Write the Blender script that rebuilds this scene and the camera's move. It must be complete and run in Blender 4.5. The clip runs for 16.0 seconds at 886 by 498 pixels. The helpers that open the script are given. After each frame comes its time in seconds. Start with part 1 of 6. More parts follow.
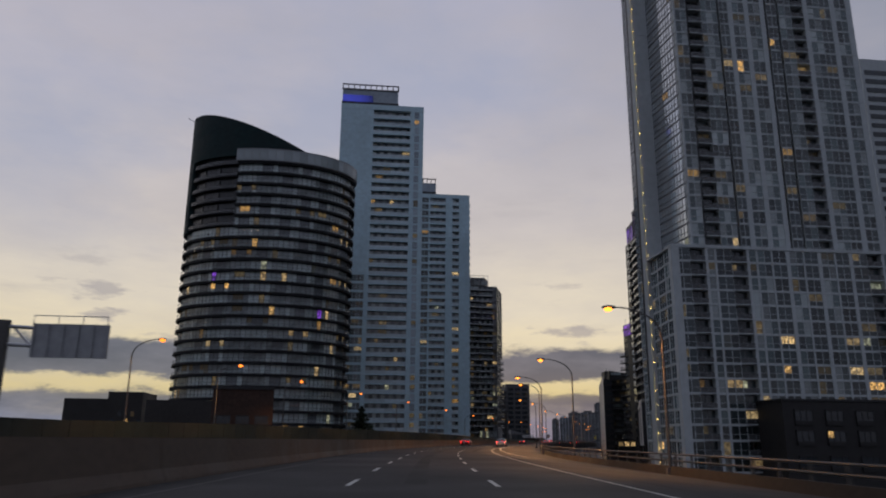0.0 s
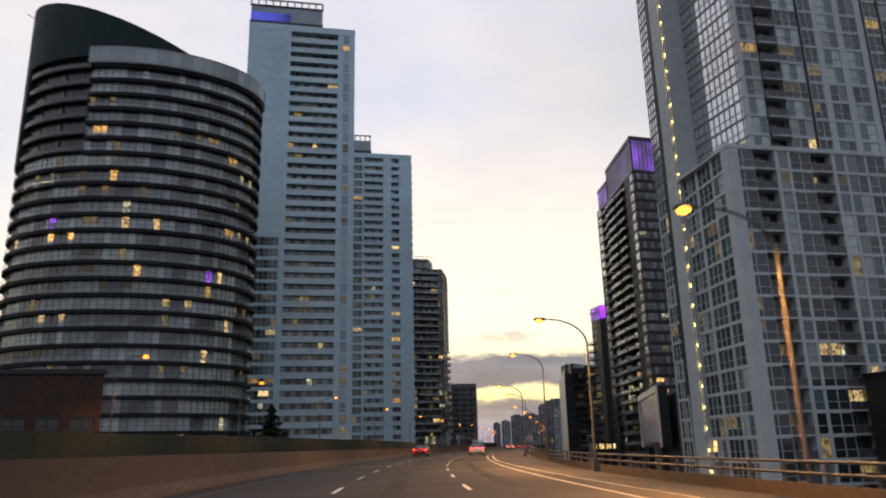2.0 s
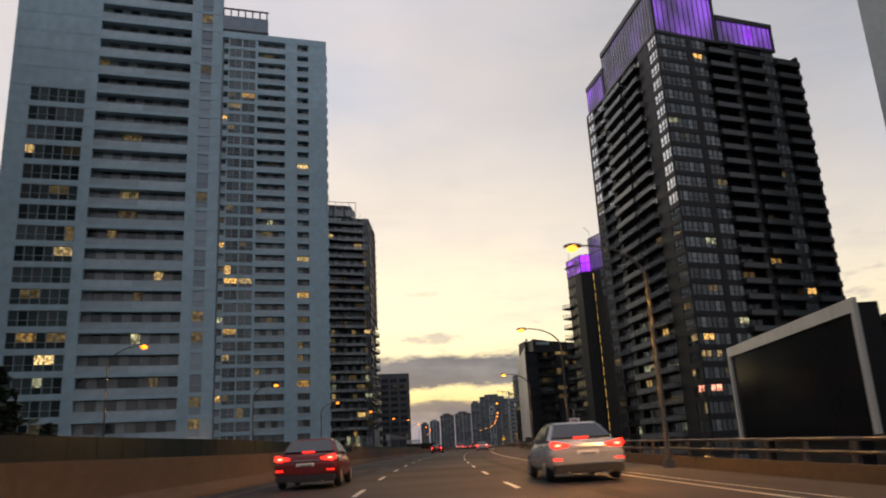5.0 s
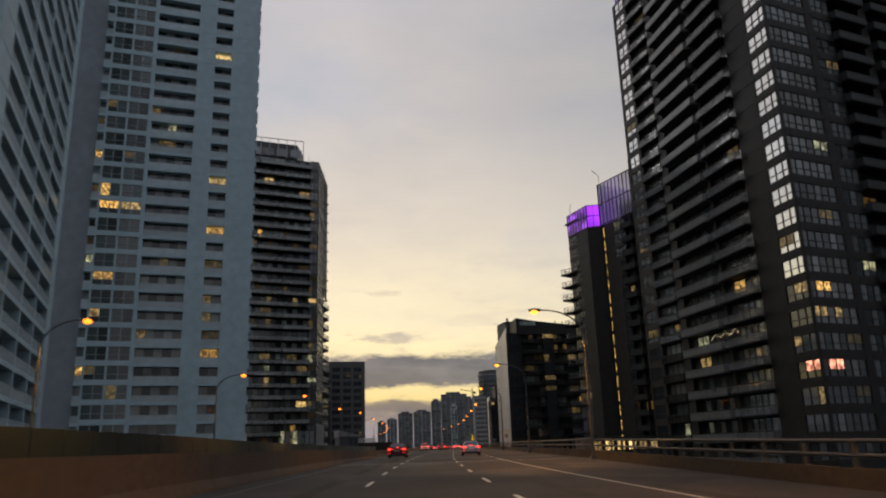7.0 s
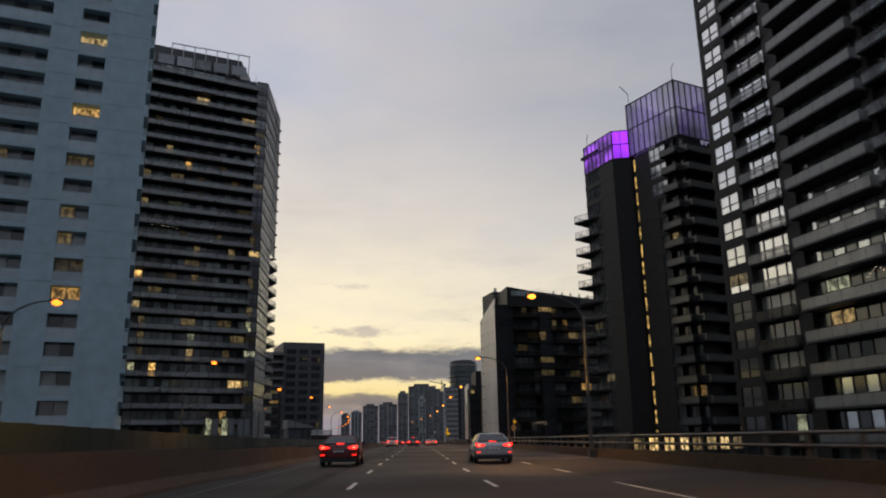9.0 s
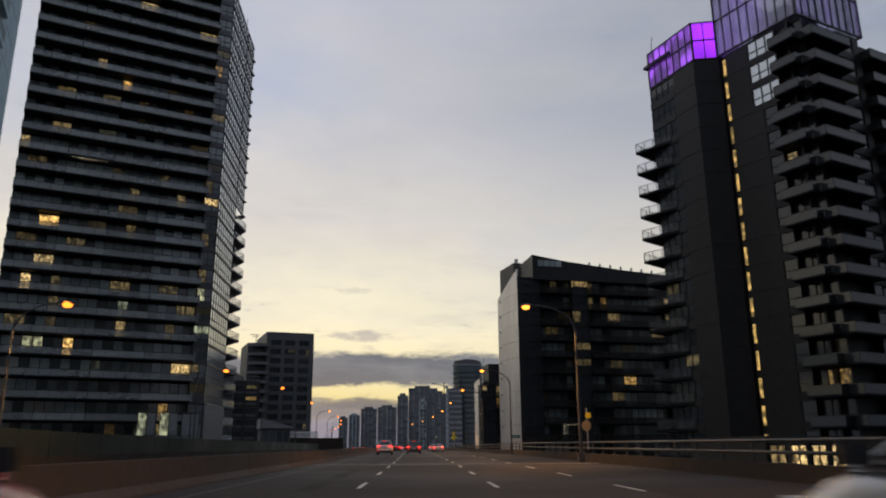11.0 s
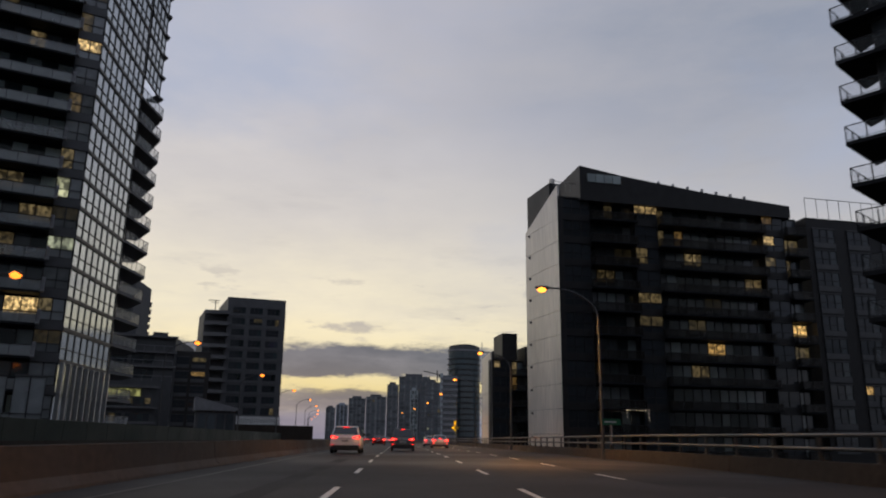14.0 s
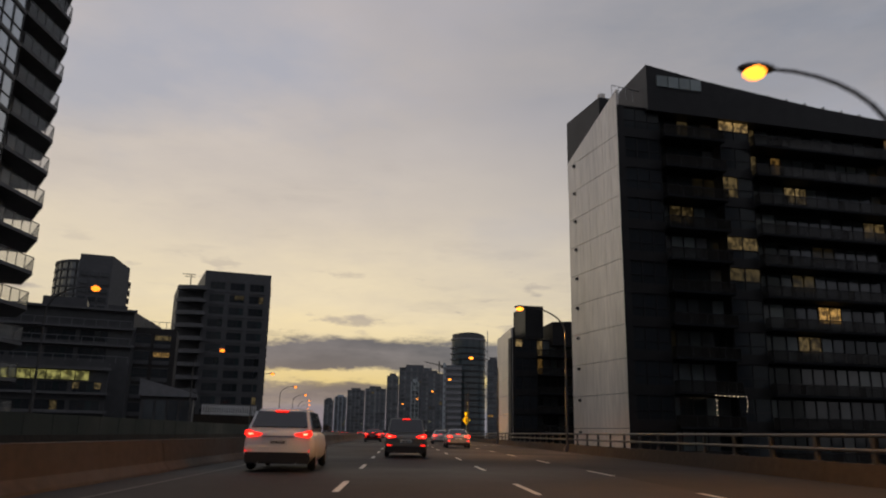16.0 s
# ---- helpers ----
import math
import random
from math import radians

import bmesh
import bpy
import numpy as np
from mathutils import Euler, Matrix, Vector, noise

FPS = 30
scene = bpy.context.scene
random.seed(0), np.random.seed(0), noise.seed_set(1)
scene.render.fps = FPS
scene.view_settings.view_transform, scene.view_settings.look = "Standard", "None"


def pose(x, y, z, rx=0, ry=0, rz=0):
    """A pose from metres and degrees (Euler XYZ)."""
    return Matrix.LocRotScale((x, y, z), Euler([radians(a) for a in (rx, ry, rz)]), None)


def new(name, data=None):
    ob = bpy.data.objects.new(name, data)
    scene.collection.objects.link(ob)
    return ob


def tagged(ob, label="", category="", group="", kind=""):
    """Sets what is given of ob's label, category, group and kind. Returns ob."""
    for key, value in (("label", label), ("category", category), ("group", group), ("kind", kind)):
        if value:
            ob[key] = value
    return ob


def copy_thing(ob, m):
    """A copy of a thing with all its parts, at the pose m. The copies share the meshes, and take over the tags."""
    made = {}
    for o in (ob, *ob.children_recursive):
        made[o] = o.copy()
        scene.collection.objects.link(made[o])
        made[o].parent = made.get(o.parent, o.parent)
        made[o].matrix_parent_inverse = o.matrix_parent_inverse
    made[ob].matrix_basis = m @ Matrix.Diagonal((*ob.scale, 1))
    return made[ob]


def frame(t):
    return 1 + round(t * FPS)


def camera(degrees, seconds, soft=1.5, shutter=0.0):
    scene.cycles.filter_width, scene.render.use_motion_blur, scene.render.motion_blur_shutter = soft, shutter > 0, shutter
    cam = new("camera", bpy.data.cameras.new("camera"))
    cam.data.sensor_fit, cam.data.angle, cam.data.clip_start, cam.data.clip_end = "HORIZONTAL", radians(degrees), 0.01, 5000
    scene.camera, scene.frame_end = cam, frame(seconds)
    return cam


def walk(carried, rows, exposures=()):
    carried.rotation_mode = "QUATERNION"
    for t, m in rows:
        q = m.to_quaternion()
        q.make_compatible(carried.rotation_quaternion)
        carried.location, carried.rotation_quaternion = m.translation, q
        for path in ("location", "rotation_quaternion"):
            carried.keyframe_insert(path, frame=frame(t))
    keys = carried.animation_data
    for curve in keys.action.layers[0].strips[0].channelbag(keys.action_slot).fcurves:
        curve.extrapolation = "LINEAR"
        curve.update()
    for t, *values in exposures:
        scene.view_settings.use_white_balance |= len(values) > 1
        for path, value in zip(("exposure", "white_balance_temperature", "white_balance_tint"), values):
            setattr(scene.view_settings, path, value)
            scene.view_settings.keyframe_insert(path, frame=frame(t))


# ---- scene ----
cam = camera(61.6, 16.0, soft=2.0, shutter=0.4)
METRES, EYE, TILT, LEAN, TURN = 320.0, 1.1, 0.0, 0.0, -6.2
ROWS = [
    (0.0, 0.0, 0.0, 0.0, -0.11, 14.67, -0.44),
    (0.5, -0.0011, 0.0405, 0.0, -0.35, 14.75, -0.11),
    (1.0, -0.0017, 0.0815, 0.0004, -1.33, 14.87, 0.25),
    (1.5, -0.0023, 0.1221, 0.0007, -2.84, 15.02, 0.72),
    (2.0, -0.0025, 0.1625, 0.0008, -4.82, 15.17, 1.35),
    (2.5, -0.0018, 0.202, 0.0009, -6.58, 15.1, 2.45),
    (3.0, -0.0008, 0.2416, 0.0011, -7.6, 14.71, 2.84),
    (3.5, 0.0014, 0.2793, 0.0011, -8.34, 14.54, 3.04),
    (4.0, 0.0048, 0.3193, 0.0012, -9.3, 14.68, 3.06),
    (6.5, 0.0316, 0.5103, 0.0018, -12.42, 15.58, 2.34),
    (7.0, 0.0386, 0.5464, 0.0024, -13.75, 15.02, 1.85),
    (7.5, 0.045, 0.5792, 0.0027, -14.95, 15.14, 1.67),
    (8.0, 0.0513, 0.6088, 0.003, -15.91, 15.25, 1.61),
    (8.5, 0.0576, 0.6398, 0.0032, -16.27, 14.85, 1.32),
    (9.0, 0.0642, 0.6685, 0.0031, -16.37, 14.58, 0.92),
    (11.5, 0.0964, 0.7974, 0.0034, -16.5, 15.05, 0.15),
    (12.0, 0.1022, 0.8198, 0.0034, -16.71, 15.1, -0.03),
    (12.5, 0.1084, 0.8427, 0.0033, -17.03, 14.71, -0.21),
    (13.0, 0.1142, 0.8655, 0.0035, -17.2, 14.36, -0.32),
    (13.5, 0.1192, 0.8863, 0.0036, -17.23, 14.38, -0.53),
    (14.0, 0.1243, 0.9066, 0.0036, -17.15, 14.44, -0.74),
    (14.5, 0.1295, 0.9274, 0.0037, -16.99, 14.43, -1.26),
    (15.0, 0.134, 0.9462, 0.0038, -17.17, 14.23, -1.27),
    (15.5, 0.1387, 0.9652, 0.004, -17.06, 14.19, -1.12),
    (16.0, 0.1435, 0.9847, 0.0042, -17.16, 13.96, -1.04),
]
EXPOSURES = [(0, -0.12, 6300, 18), (1, 0.0, 6400, 18), (1.6, 0.25, 6600, 16), (2.0, 0.82, 6850, 13), (2.7, 0.86, 7200, 14), (4.2, 0.78, 7250, 14), (6.3, 0.3, 7300, 12), (9.2, 0.25, 6650, 12), (11.3, 0.25, 6450, 11), (12.3, 0.25, 6500, 12), (13.1, 0.2, 6800, 14), (14.3, 0.1, 6300, 13), (15, 0.05, 6500, 13), (16, -0.05, 7100, 14)]
walk(cam, [(t, pose(0, 0, EYE, TILT, LEAN, TURN) @ pose(METRES * x, METRES * y, METRES * z, 90 + pitch, roll, yaw)) for t, x, y, z, yaw, pitch, roll in ROWS], exposures=EXPOSURES)


# ---- world: dusk sky with a yellow band low in the west and grey cloud banks ----
def sky():
    w = bpy.data.worlds.new("dusk_sky")
    scene.world = w
    w.use_nodes = True
    nt = w.node_tree
    nt.nodes.clear()
    N, L = nt.nodes.new, nt.links.new
    out, bg = N("ShaderNodeOutputWorld"), N("ShaderNodeBackground")
    co, sep = N("ShaderNodeTexCoord"), N("ShaderNodeSeparateXYZ")
    L(co.outputs["Generated"], sep.inputs[0])

    def math(op, a, b=0.0, clamp=False):
        n = N("ShaderNodeMath")
        n.operation, n.use_clamp = op, clamp
        for i, v in enumerate((a, b)):
            if isinstance(v, (int, float)):
                n.inputs[i].default_value = v
            else:
                L(v, n.inputs[i])
        return n.outputs[0]

    def ramp(fac, stops):
        n = N("ShaderNodeValToRGB")
        L(fac, n.inputs[0])
        e = n.color_ramp.elements
        while len(e) < len(stops):
            e.new(0.5)
        for el, (p, c) in zip(e, stops):
            el.position, el.color = p, (*c, 1)
        return n.outputs[0]

    def noise_of(scale, stretch, detail=6.0, rough=0.55, shift=0.0):
        m, t = N("ShaderNodeMapping"), N("ShaderNodeTexNoise")
        m.inputs["Scale"].default_value = (scale, scale, scale * stretch)
        m.inputs["Location"].default_value = (shift, shift, 0)
        L(co.outputs["Generated"], m.inputs[0])
        L(m.outputs[0], t.inputs["Vector"])
        t.inputs["Scale"].default_value, t.inputs["Detail"].default_value, t.inputs["Roughness"].default_value = 1.0, detail, rough
        return t.outputs[0]

    def mix(fac, a, b):
        n = N("ShaderNodeMix")
        n.data_type = "RGBA"
        for i, v in ((0, fac), (6, a), (7, b)):
            if isinstance(v, (int, float)):
                n.inputs[i].default_value = v
            elif isinstance(v, tuple):
                n.inputs[i].default_value = (*v, 1)
            else:
                L(v, n.inputs[i])
        return n.outputs[2]

    z = sep.outputs[2]
    wob = math("MULTIPLY", math("SUBTRACT", noise_of(5.0, 4.0), 0.5), 0.07)
    el = math("ADD", z, wob)
    west = ramp(el, [(0.0, (0.20, 0.25, 0.34)), (0.03, (0.30, 0.33, 0.40)), (0.055, (0.84, 0.70, 0.31)), (0.10, (0.87, 0.76, 0.45)), (0.17, (0.81, 0.74, 0.54)), (0.28, (0.66, 0.62, 0.55)), (0.42, (0.53, 0.52, 0.54)), (0.62, (0.42, 0.44, 0.53)), (1.0, (0.34, 0.38, 0.49))])
    east = ramp(z, [(0.0, (0.14, 0.155, 0.19)), (0.25, (0.205, 0.23, 0.29)), (0.6, (0.29, 0.325, 0.41)), (1.0, (0.34, 0.38, 0.50))])
    # share of the west, a little anticlockwise of the y axis
    side = math("ADD", math("MULTIPLY", sep.outputs[0], -0.2), math("MULTIPLY", sep.outputs[1], 0.98))
    side = math("MULTIPLY", math("ADD", side, 0.6), 0.72, True)
    base = mix(side, east, west)
    # low cloud banks
    bank = math("ADD", z, math("MULTIPLY", math("SUBTRACT", noise_of(9.0, 3.2, 10.0, 0.68, 3.1), 0.5), 0.058))
    band = ramp(bank, [(0.0, (0.45, 0.45, 0.45)), (0.03, (0.5, 0.5, 0.5)), (0.04, (0.75, 0.75, 0.75)), (0.046, (0.9, 0.9, 0.9)), (0.057, (0.86, 0.86, 0.86)), (0.063, (0.14, 0.14, 0.14)), (0.074, (0.1, 0.1, 0.1)), (0.082, (0.92, 0.92, 0.92)), (0.115, (0.95, 0.95, 0.95)), (0.123, (0.05, 0.05, 0.05)), (0.14, (0.0, 0.0, 0.0))])
    base = mix(band, base, (0.082, 0.105, 0.143))
    # clearer blue towards the north-west, at middle height
    clear = math("MULTIPLY", math("MULTIPLY", math("SUBTRACT", math("ADD", sep.outputs[0], math("MULTIPLY", math("SUBTRACT", noise_of(1.8, 2.0, 6.0, 0.5, 2.2), 0.5), 0.9)), 0.17), 1.6, True), math("MULTIPLY", math("SUBTRACT", z, 0.2), 3.2, True))
    base = mix(clear, base, (0.225, 0.265, 0.335))
    # soft high cloud in two layers
    high = ramp(noise_of(2.6, 3.2, 8.0, 0.62, 1.7), [(0.42, (0.0, 0.0, 0.0)), (0.7, (0.45, 0.45, 0.45))])
    base = mix(high, base, (0.445, 0.435, 0.44))
    wisp = ramp(noise_of(6.0, 6.0, 8.0, 0.6, 7.3), [(0.56, (0.0, 0.0, 0.0)), (0.74, (0.45, 0.45, 0.45))])
    base = mix(math("MULTIPLY", wisp, math("SUBTRACT", 1.0, math("MULTIPLY", z, 2.0), True)), base, (0.33, 0.325, 0.335))
    # bluer gaps higher up
    gap = ramp(noise_of(1.9, 2.2, 7.0, 0.58, 9.4), [(0.47, (0.0, 0.0, 0.0)), (0.66, (0.6, 0.6, 0.6))])
    base = mix(math("MULTIPLY", gap, math("MULTIPLY", math("SUBTRACT", z, 0.16), 5.0, True)), base, (0.34, 0.40, 0.52))
    # small dark wisps just above the banks
    flake = ramp(noise_of(11.0, 3.6, 7.0, 0.55, 5.2), [(0.60, (0.0, 0.0, 0.0)), (0.68, (0.6, 0.6, 0.6))])
    zone = ramp(z, [(0.11, (0.0, 0.0, 0.0)), (0.14, (1.0, 1.0, 1.0)), (0.19, (0.8, 0.8, 0.8)), (0.24, (0.0, 0.0, 0.0))])
    base = mix(math("MULTIPLY", flake, zone), base, (0.30, 0.29, 0.31))
    nish = N("ShaderNodeTexSky")
    nish.sky_type, nish.sun_disc = "NISHITA", False
    nish.sun_elevation, nish.sun_rotation = radians(1.0), radians(12)
    add = N("ShaderNodeMix")
    add.data_type, add.blend_type = "RGBA", "ADD"
    add.inputs[0].default_value = 0.003
    L(base, add.inputs[6])
    L(nish.outputs[0], add.inputs[7])
    L(add.outputs[2], bg.inputs[0])
    bg.inputs[1].default_value = 1.0
    L(bg.outputs[0], out.inputs[0])


sky()

# ---- materials ----


def mat(name, base, rough=0.6, metal=0.0, grain=3.0, vary=0.25, bump=0.0, coarse=0.15, emit=None, power=0.0, spec=0.5, per_object=0.0, blot=2.2, alpha=1.0, spread=0.0, stretch=1.0):
    """Node material with fine grain and coarse stains, at real size in metres."""
    m = bpy.data.materials.new(name)
    m.use_nodes = True
    nt = m.node_tree
    N, L = nt.nodes.new, nt.links.new
    b = nt.nodes["Principled BSDF"]
    co = N("ShaderNodeTexCoord")
    fine, big = N("ShaderNodeTexNoise"), N("ShaderNodeTexNoise")
    flow = N("ShaderNodeMapping")
    flow.inputs["Scale"].default_value = (1, 1, stretch)
    L(co.outputs["Object"], flow.inputs[0])
    for t, s in ((fine, grain), (big, coarse)):
        L(flow.outputs[0], t.inputs["Vector"])
        t.inputs["Scale"].default_value, t.inputs["Detail"].default_value = s, 5.0
    mul = N("ShaderNodeMath")
    mul.operation = "MULTIPLY"
    L(fine.outputs[0], mul.inputs[0])
    L(big.outputs[0], mul.inputs[1])
    fac = mul.outputs[0]
    if per_object:
        info, a = N("ShaderNodeObjectInfo"), N("ShaderNodeMath")
        a.operation = "MULTIPLY_ADD"
        L(info.outputs["Random"], a.inputs[0])
        a.inputs[1].default_value = per_object
        L(fac, a.inputs[2])
        fac = a.outputs[0]
    r = N("ShaderNodeMapRange")
    L(fac, r.inputs[0])
    for i, v in ((1, 0.1), (2, 0.45 + per_object), (3, 1 - vary), (4, 1 + vary)):
        r.inputs[i].default_value = v
    mx = N("ShaderNodeVectorMath")
    mx.operation = "SCALE"
    mx.inputs[0].default_value = base
    L(r.outputs[0], mx.inputs["Scale"])
    L(mx.outputs[0], b.inputs["Base Color"])
    rr = N("ShaderNodeMapRange")
    L(big.outputs[0], rr.inputs[0])
    for i, v in ((1, 0.3), (2, 0.7), (3, rough * 0.8), (4, min(1, rough * 1.2))):
        rr.inputs[i].default_value = v
    L(rr.outputs[0], b.inputs["Roughness"])
    b.inputs["Metallic"].default_value = metal
    b.inputs["Specular IOR Level"].default_value = spec
    b.inputs["Alpha"].default_value = alpha
    if bump:
        bn = N("ShaderNodeBump")
        bn.inputs["Strength"].default_value, bn.inputs["Distance"].default_value = bump, 0.02
        L(fine.outputs[0], bn.inputs["Height"])
        L(bn.outputs[0], b.inputs["Normal"])
    if emit:
        # uneven light behind the pane: curtains and furniture
        e = N("ShaderNodeTexNoise")
        mp = N("ShaderNodeMapping")
        mp.inputs["Scale"].default_value = (blot, blot, blot * 0.7)
        L(co.outputs["Object"], mp.inputs[0])
        inf, ad = N("ShaderNodeObjectInfo"), N("ShaderNodeVectorMath")
        L(mp.outputs[0], ad.inputs[0])
        ml = N("ShaderNodeMath")
        ml.operation = "MULTIPLY"
        L(inf.outputs["Random"], ml.inputs[0])
        ml.inputs[1].default_value = 60.0
        L(ml.outputs[0], ad.inputs[1])
        L(ad.outputs[0], e.inputs["Vector"])
        e.inputs["Scale"].default_value, e.inputs["Detail"].default_value = 1.0, 2.0
        er = N("ShaderNodeMapRange")
        L(e.outputs[0], er.inputs[0])
        for i, v in ((1, 0.42), (2, 0.64), (3, power * 0.12), (4, power * 1.15)):
            er.inputs[i].default_value = v
        # each room has its own brightness and tint
        pw, dim, tint = N("ShaderNodeMath"), N("ShaderNodeMath"), N("ShaderNodeMix")
        pw.operation, dim.operation, tint.data_type = "POWER", "MULTIPLY", "RGBA"
        L(inf.outputs["Random"], pw.inputs[0])
        pw.inputs[1].default_value = spread
        L(pw.outputs[0], dim.inputs[0])
        L(er.outputs[0], dim.inputs[1])
        L(dim.outputs[0], b.inputs["Emission Strength"])
        fr = N("ShaderNodeMath")
        fr.operation = "PINGPONG"
        L(inf.outputs["Random"], fr.inputs[0])
        fr.inputs[1].default_value = 0.13
        sc = N("ShaderNodeMath")
        sc.operation = "MULTIPLY"
        L(fr.outputs[0], sc.inputs[0])
        sc.inputs[1].default_value = 7.0 if spread else 0.0
        L(sc.outputs[0], tint.inputs[0])
        tint.inputs[6].default_value = (*emit, 1)
        tint.inputs[7].default_value = (emit[0], emit[1] * 0.9, emit[2] * 0.75, 1)
        L(tint.outputs[2], b.inputs["Emission Color"])
    return m


def glow(name, colour, power):
    m = bpy.data.materials.new(name)
    m.use_nodes = True
    b = m.node_tree.nodes["Principled BSDF"]
    b.inputs["Base Color"].default_value = (*colour, 1)
    b.inputs["Emission Color"].default_value = (*colour, 1)
    b.inputs["Emission Strength"].default_value = power
    return m


asphalt = mat("asphalt", (0.026, 0.0245, 0.0235), 0.75, grain=14.0, vary=0.35, bump=0.4, coarse=0.12, spec=0.2)
old_asphalt = mat("old_asphalt", (0.021, 0.02, 0.0192), 0.8, grain=10.0, vary=0.3, bump=0.4, spec=0.2)
concrete = mat("barrier_concrete", (0.066, 0.046, 0.032), 0.85, grain=5.0, vary=0.35, bump=0.3, coarse=0.35)
paint_white = mat("road_paint", (0.52, 0.51, 0.47), 0.6, grain=9.0, vary=0.3)
paint_faint = mat("faded_road_paint", (0.075, 0.07, 0.062), 0.75, grain=5.0, vary=0.7, coarse=0.4)
paint_half = mat("half_worn_road_paint", (0.38, 0.37, 0.33), 0.7, grain=6.0, vary=0.5)
# parapet concrete, darker and more mottled than the median barrier's
parapet_dark = mat("dark_parapet_concrete", (0.037, 0.029, 0.022), 0.85, grain=4.0, vary=0.45, bump=0.3, coarse=0.3, spec=0.2)
screen_green = mat("dark_green_screen", (0.007, 0.016, 0.010), 0.7, grain=2.0, vary=0.3)
steel = mat("galvanised_steel", (0.42, 0.42, 0.42), 0.45, 0.8, grain=6.0, vary=0.2)
rail_steel = mat("weathered_rail_steel", (0.085, 0.08, 0.075), 0.5, 0.5, grain=6.0, vary=0.3)
pole_grey = mat("pole_grey", (0.075, 0.072, 0.07), 0.6, 0.1, grain=4.0, vary=0.2)
ground_mat = mat("city_ground", (0.05, 0.052, 0.045), 0.9, grain=0.6, vary=0.4, coarse=0.02)
wall_blue = mat("pale_blue_grey_precast", (0.425, 0.58, 0.65), 0.65, grain=0.8, vary=0.18, coarse=0.09)
wall_blue_dark = mat("darker_blue_grey_wall", (0.28, 0.33, 0.38), 0.6, grain=0.8, vary=0.18)
wall_grey = mat("light_grey_precast", (0.40, 0.44, 0.45), 0.7, grain=0.7, vary=0.15, coarse=0.1)
wall_charcoal = mat("charcoal_cladding", (0.07, 0.071, 0.074), 0.45, grain=0.9, vary=0.25)
wall_dark = mat("dark_brick", (0.024, 0.021, 0.019), 0.75, grain=1.5, vary=0.3)
# grey raised so the far towers' colour holds the distance haze
wall_far = mat("haze_tinted_grey_cladding", (0.098, 0.102, 0.11), 0.7, grain=0.5, vary=0.3, coarse=0.06)
slab_mid = mat("grey_slab", (0.11, 0.11, 0.112), 0.75, grain=1.5, vary=0.25)
guard_wedge = mat("faint_guard_glass", (0.30, 0.32, 0.32), 0.08, grain=0.8, vary=0.2, alpha=0.4)
brick_brown = mat("dark_brown_brick", (0.05, 0.03, 0.023), 0.8, grain=2.5, vary=0.4, bump=0.3, coarse=0.4, spec=0.2)
slab_grey = mat("balcony_slab", (0.22, 0.22, 0.23), 0.8, grain=1.5, vary=0.2)
slab_dark = mat("dark_slab", (0.058, 0.058, 0.06), 0.7, grain=1.5, vary=0.25)
guard_grey = mat("clear_guard_glass", (0.24, 0.25, 0.26), 0.1, grain=0.8, vary=0.3, spec=0.9, per_object=0.3, alpha=0.4)
guard_pale = mat("pale_guard_glass", (0.26, 0.27, 0.265), 0.12, grain=0.8, vary=0.3, spec=1.0, per_object=0.4, alpha=0.7)
wall_black = mat("black_cladding", (0.023, 0.022, 0.022), 0.5, grain=0.9, vary=0.35, spec=0.3)
guard_blue = mat("pale_blue_guard_glass", (0.53, 0.65, 0.71), 0.2, grain=0.8, vary=0.3, per_object=0.35, alpha=0.86)
guard_round = mat("dim_guard_glass", (0.30, 0.33, 0.34), 0.12, grain=0.8, vary=0.5, per_object=0.3, alpha=0.14)
crown_dark = mat("dark_slate_cladding", (0.011, 0.026, 0.028), 0.65, grain=0.9, vary=0.3, coarse=0.2, spec=0.15)
slab_black = mat("black_slab", (0.016, 0.017, 0.019), 0.7, grain=1.5, vary=0.25, spec=0.15)
guard_black = mat("black_guard_glass", (0.045, 0.048, 0.05), 0.1, grain=0.8, vary=0.3, per_object=0.3)
guard_smoke = mat("grey_smoked_guard_glass", (0.36, 0.38, 0.38), 0.15, grain=0.8, vary=0.4, per_object=0.4, alpha=0.5)
guard_clear = mat("clear_glass_guard", (0.35, 0.37, 0.38), 0.06, grain=0.8, vary=0.2, spec=0.6, alpha=0.14)
guard_dark = mat("smoked_guard_glass", (0.08, 0.085, 0.09), 0.12, grain=0.8, vary=0.3, per_object=0.3, alpha=0.75)
guard_soot = mat("sooty_guard_glass", (0.03, 0.027, 0.024), 0.2, grain=0.8, vary=0.4, spec=0.25, per_object=0.4, alpha=0.55)
glass_dark = mat("dark_window_glass", (0.035, 0.04, 0.045), 0.06, grain=0.4, vary=0.4, spec=0.5, per_object=0.4)
glass_mid = mat("curtained_window_glass", (0.20, 0.215, 0.22), 0.1, grain=0.7, vary=0.75, spec=0.9, per_object=0.6)
glass_round = mat("pale_curtained_glass", (0.31, 0.37, 0.365), 0.1, grain=0.35, vary=0.95, spec=0.9, per_object=1.0)
glass_bal = mat("balcony_door_glass", (0.10, 0.115, 0.125), 0.1, grain=0.7, vary=0.6, spec=0.9, per_object=0.8)
glass_mirror = mat("sky_mirror_glass", (0.80, 0.82, 0.83), 0.06, 0.85, grain=0.3, vary=0.2, per_object=0.4)
glass_cur = mat("grey_curtained_glass", (0.26, 0.30, 0.30), 0.1, grain=0.7, vary=0.7, spec=0.9, per_object=1.2)
glass_pent = mat("penthouse_glass", (0.26, 0.30, 0.31), 0.12, 0.1, grain=0.4, vary=0.3, per_object=0.4)
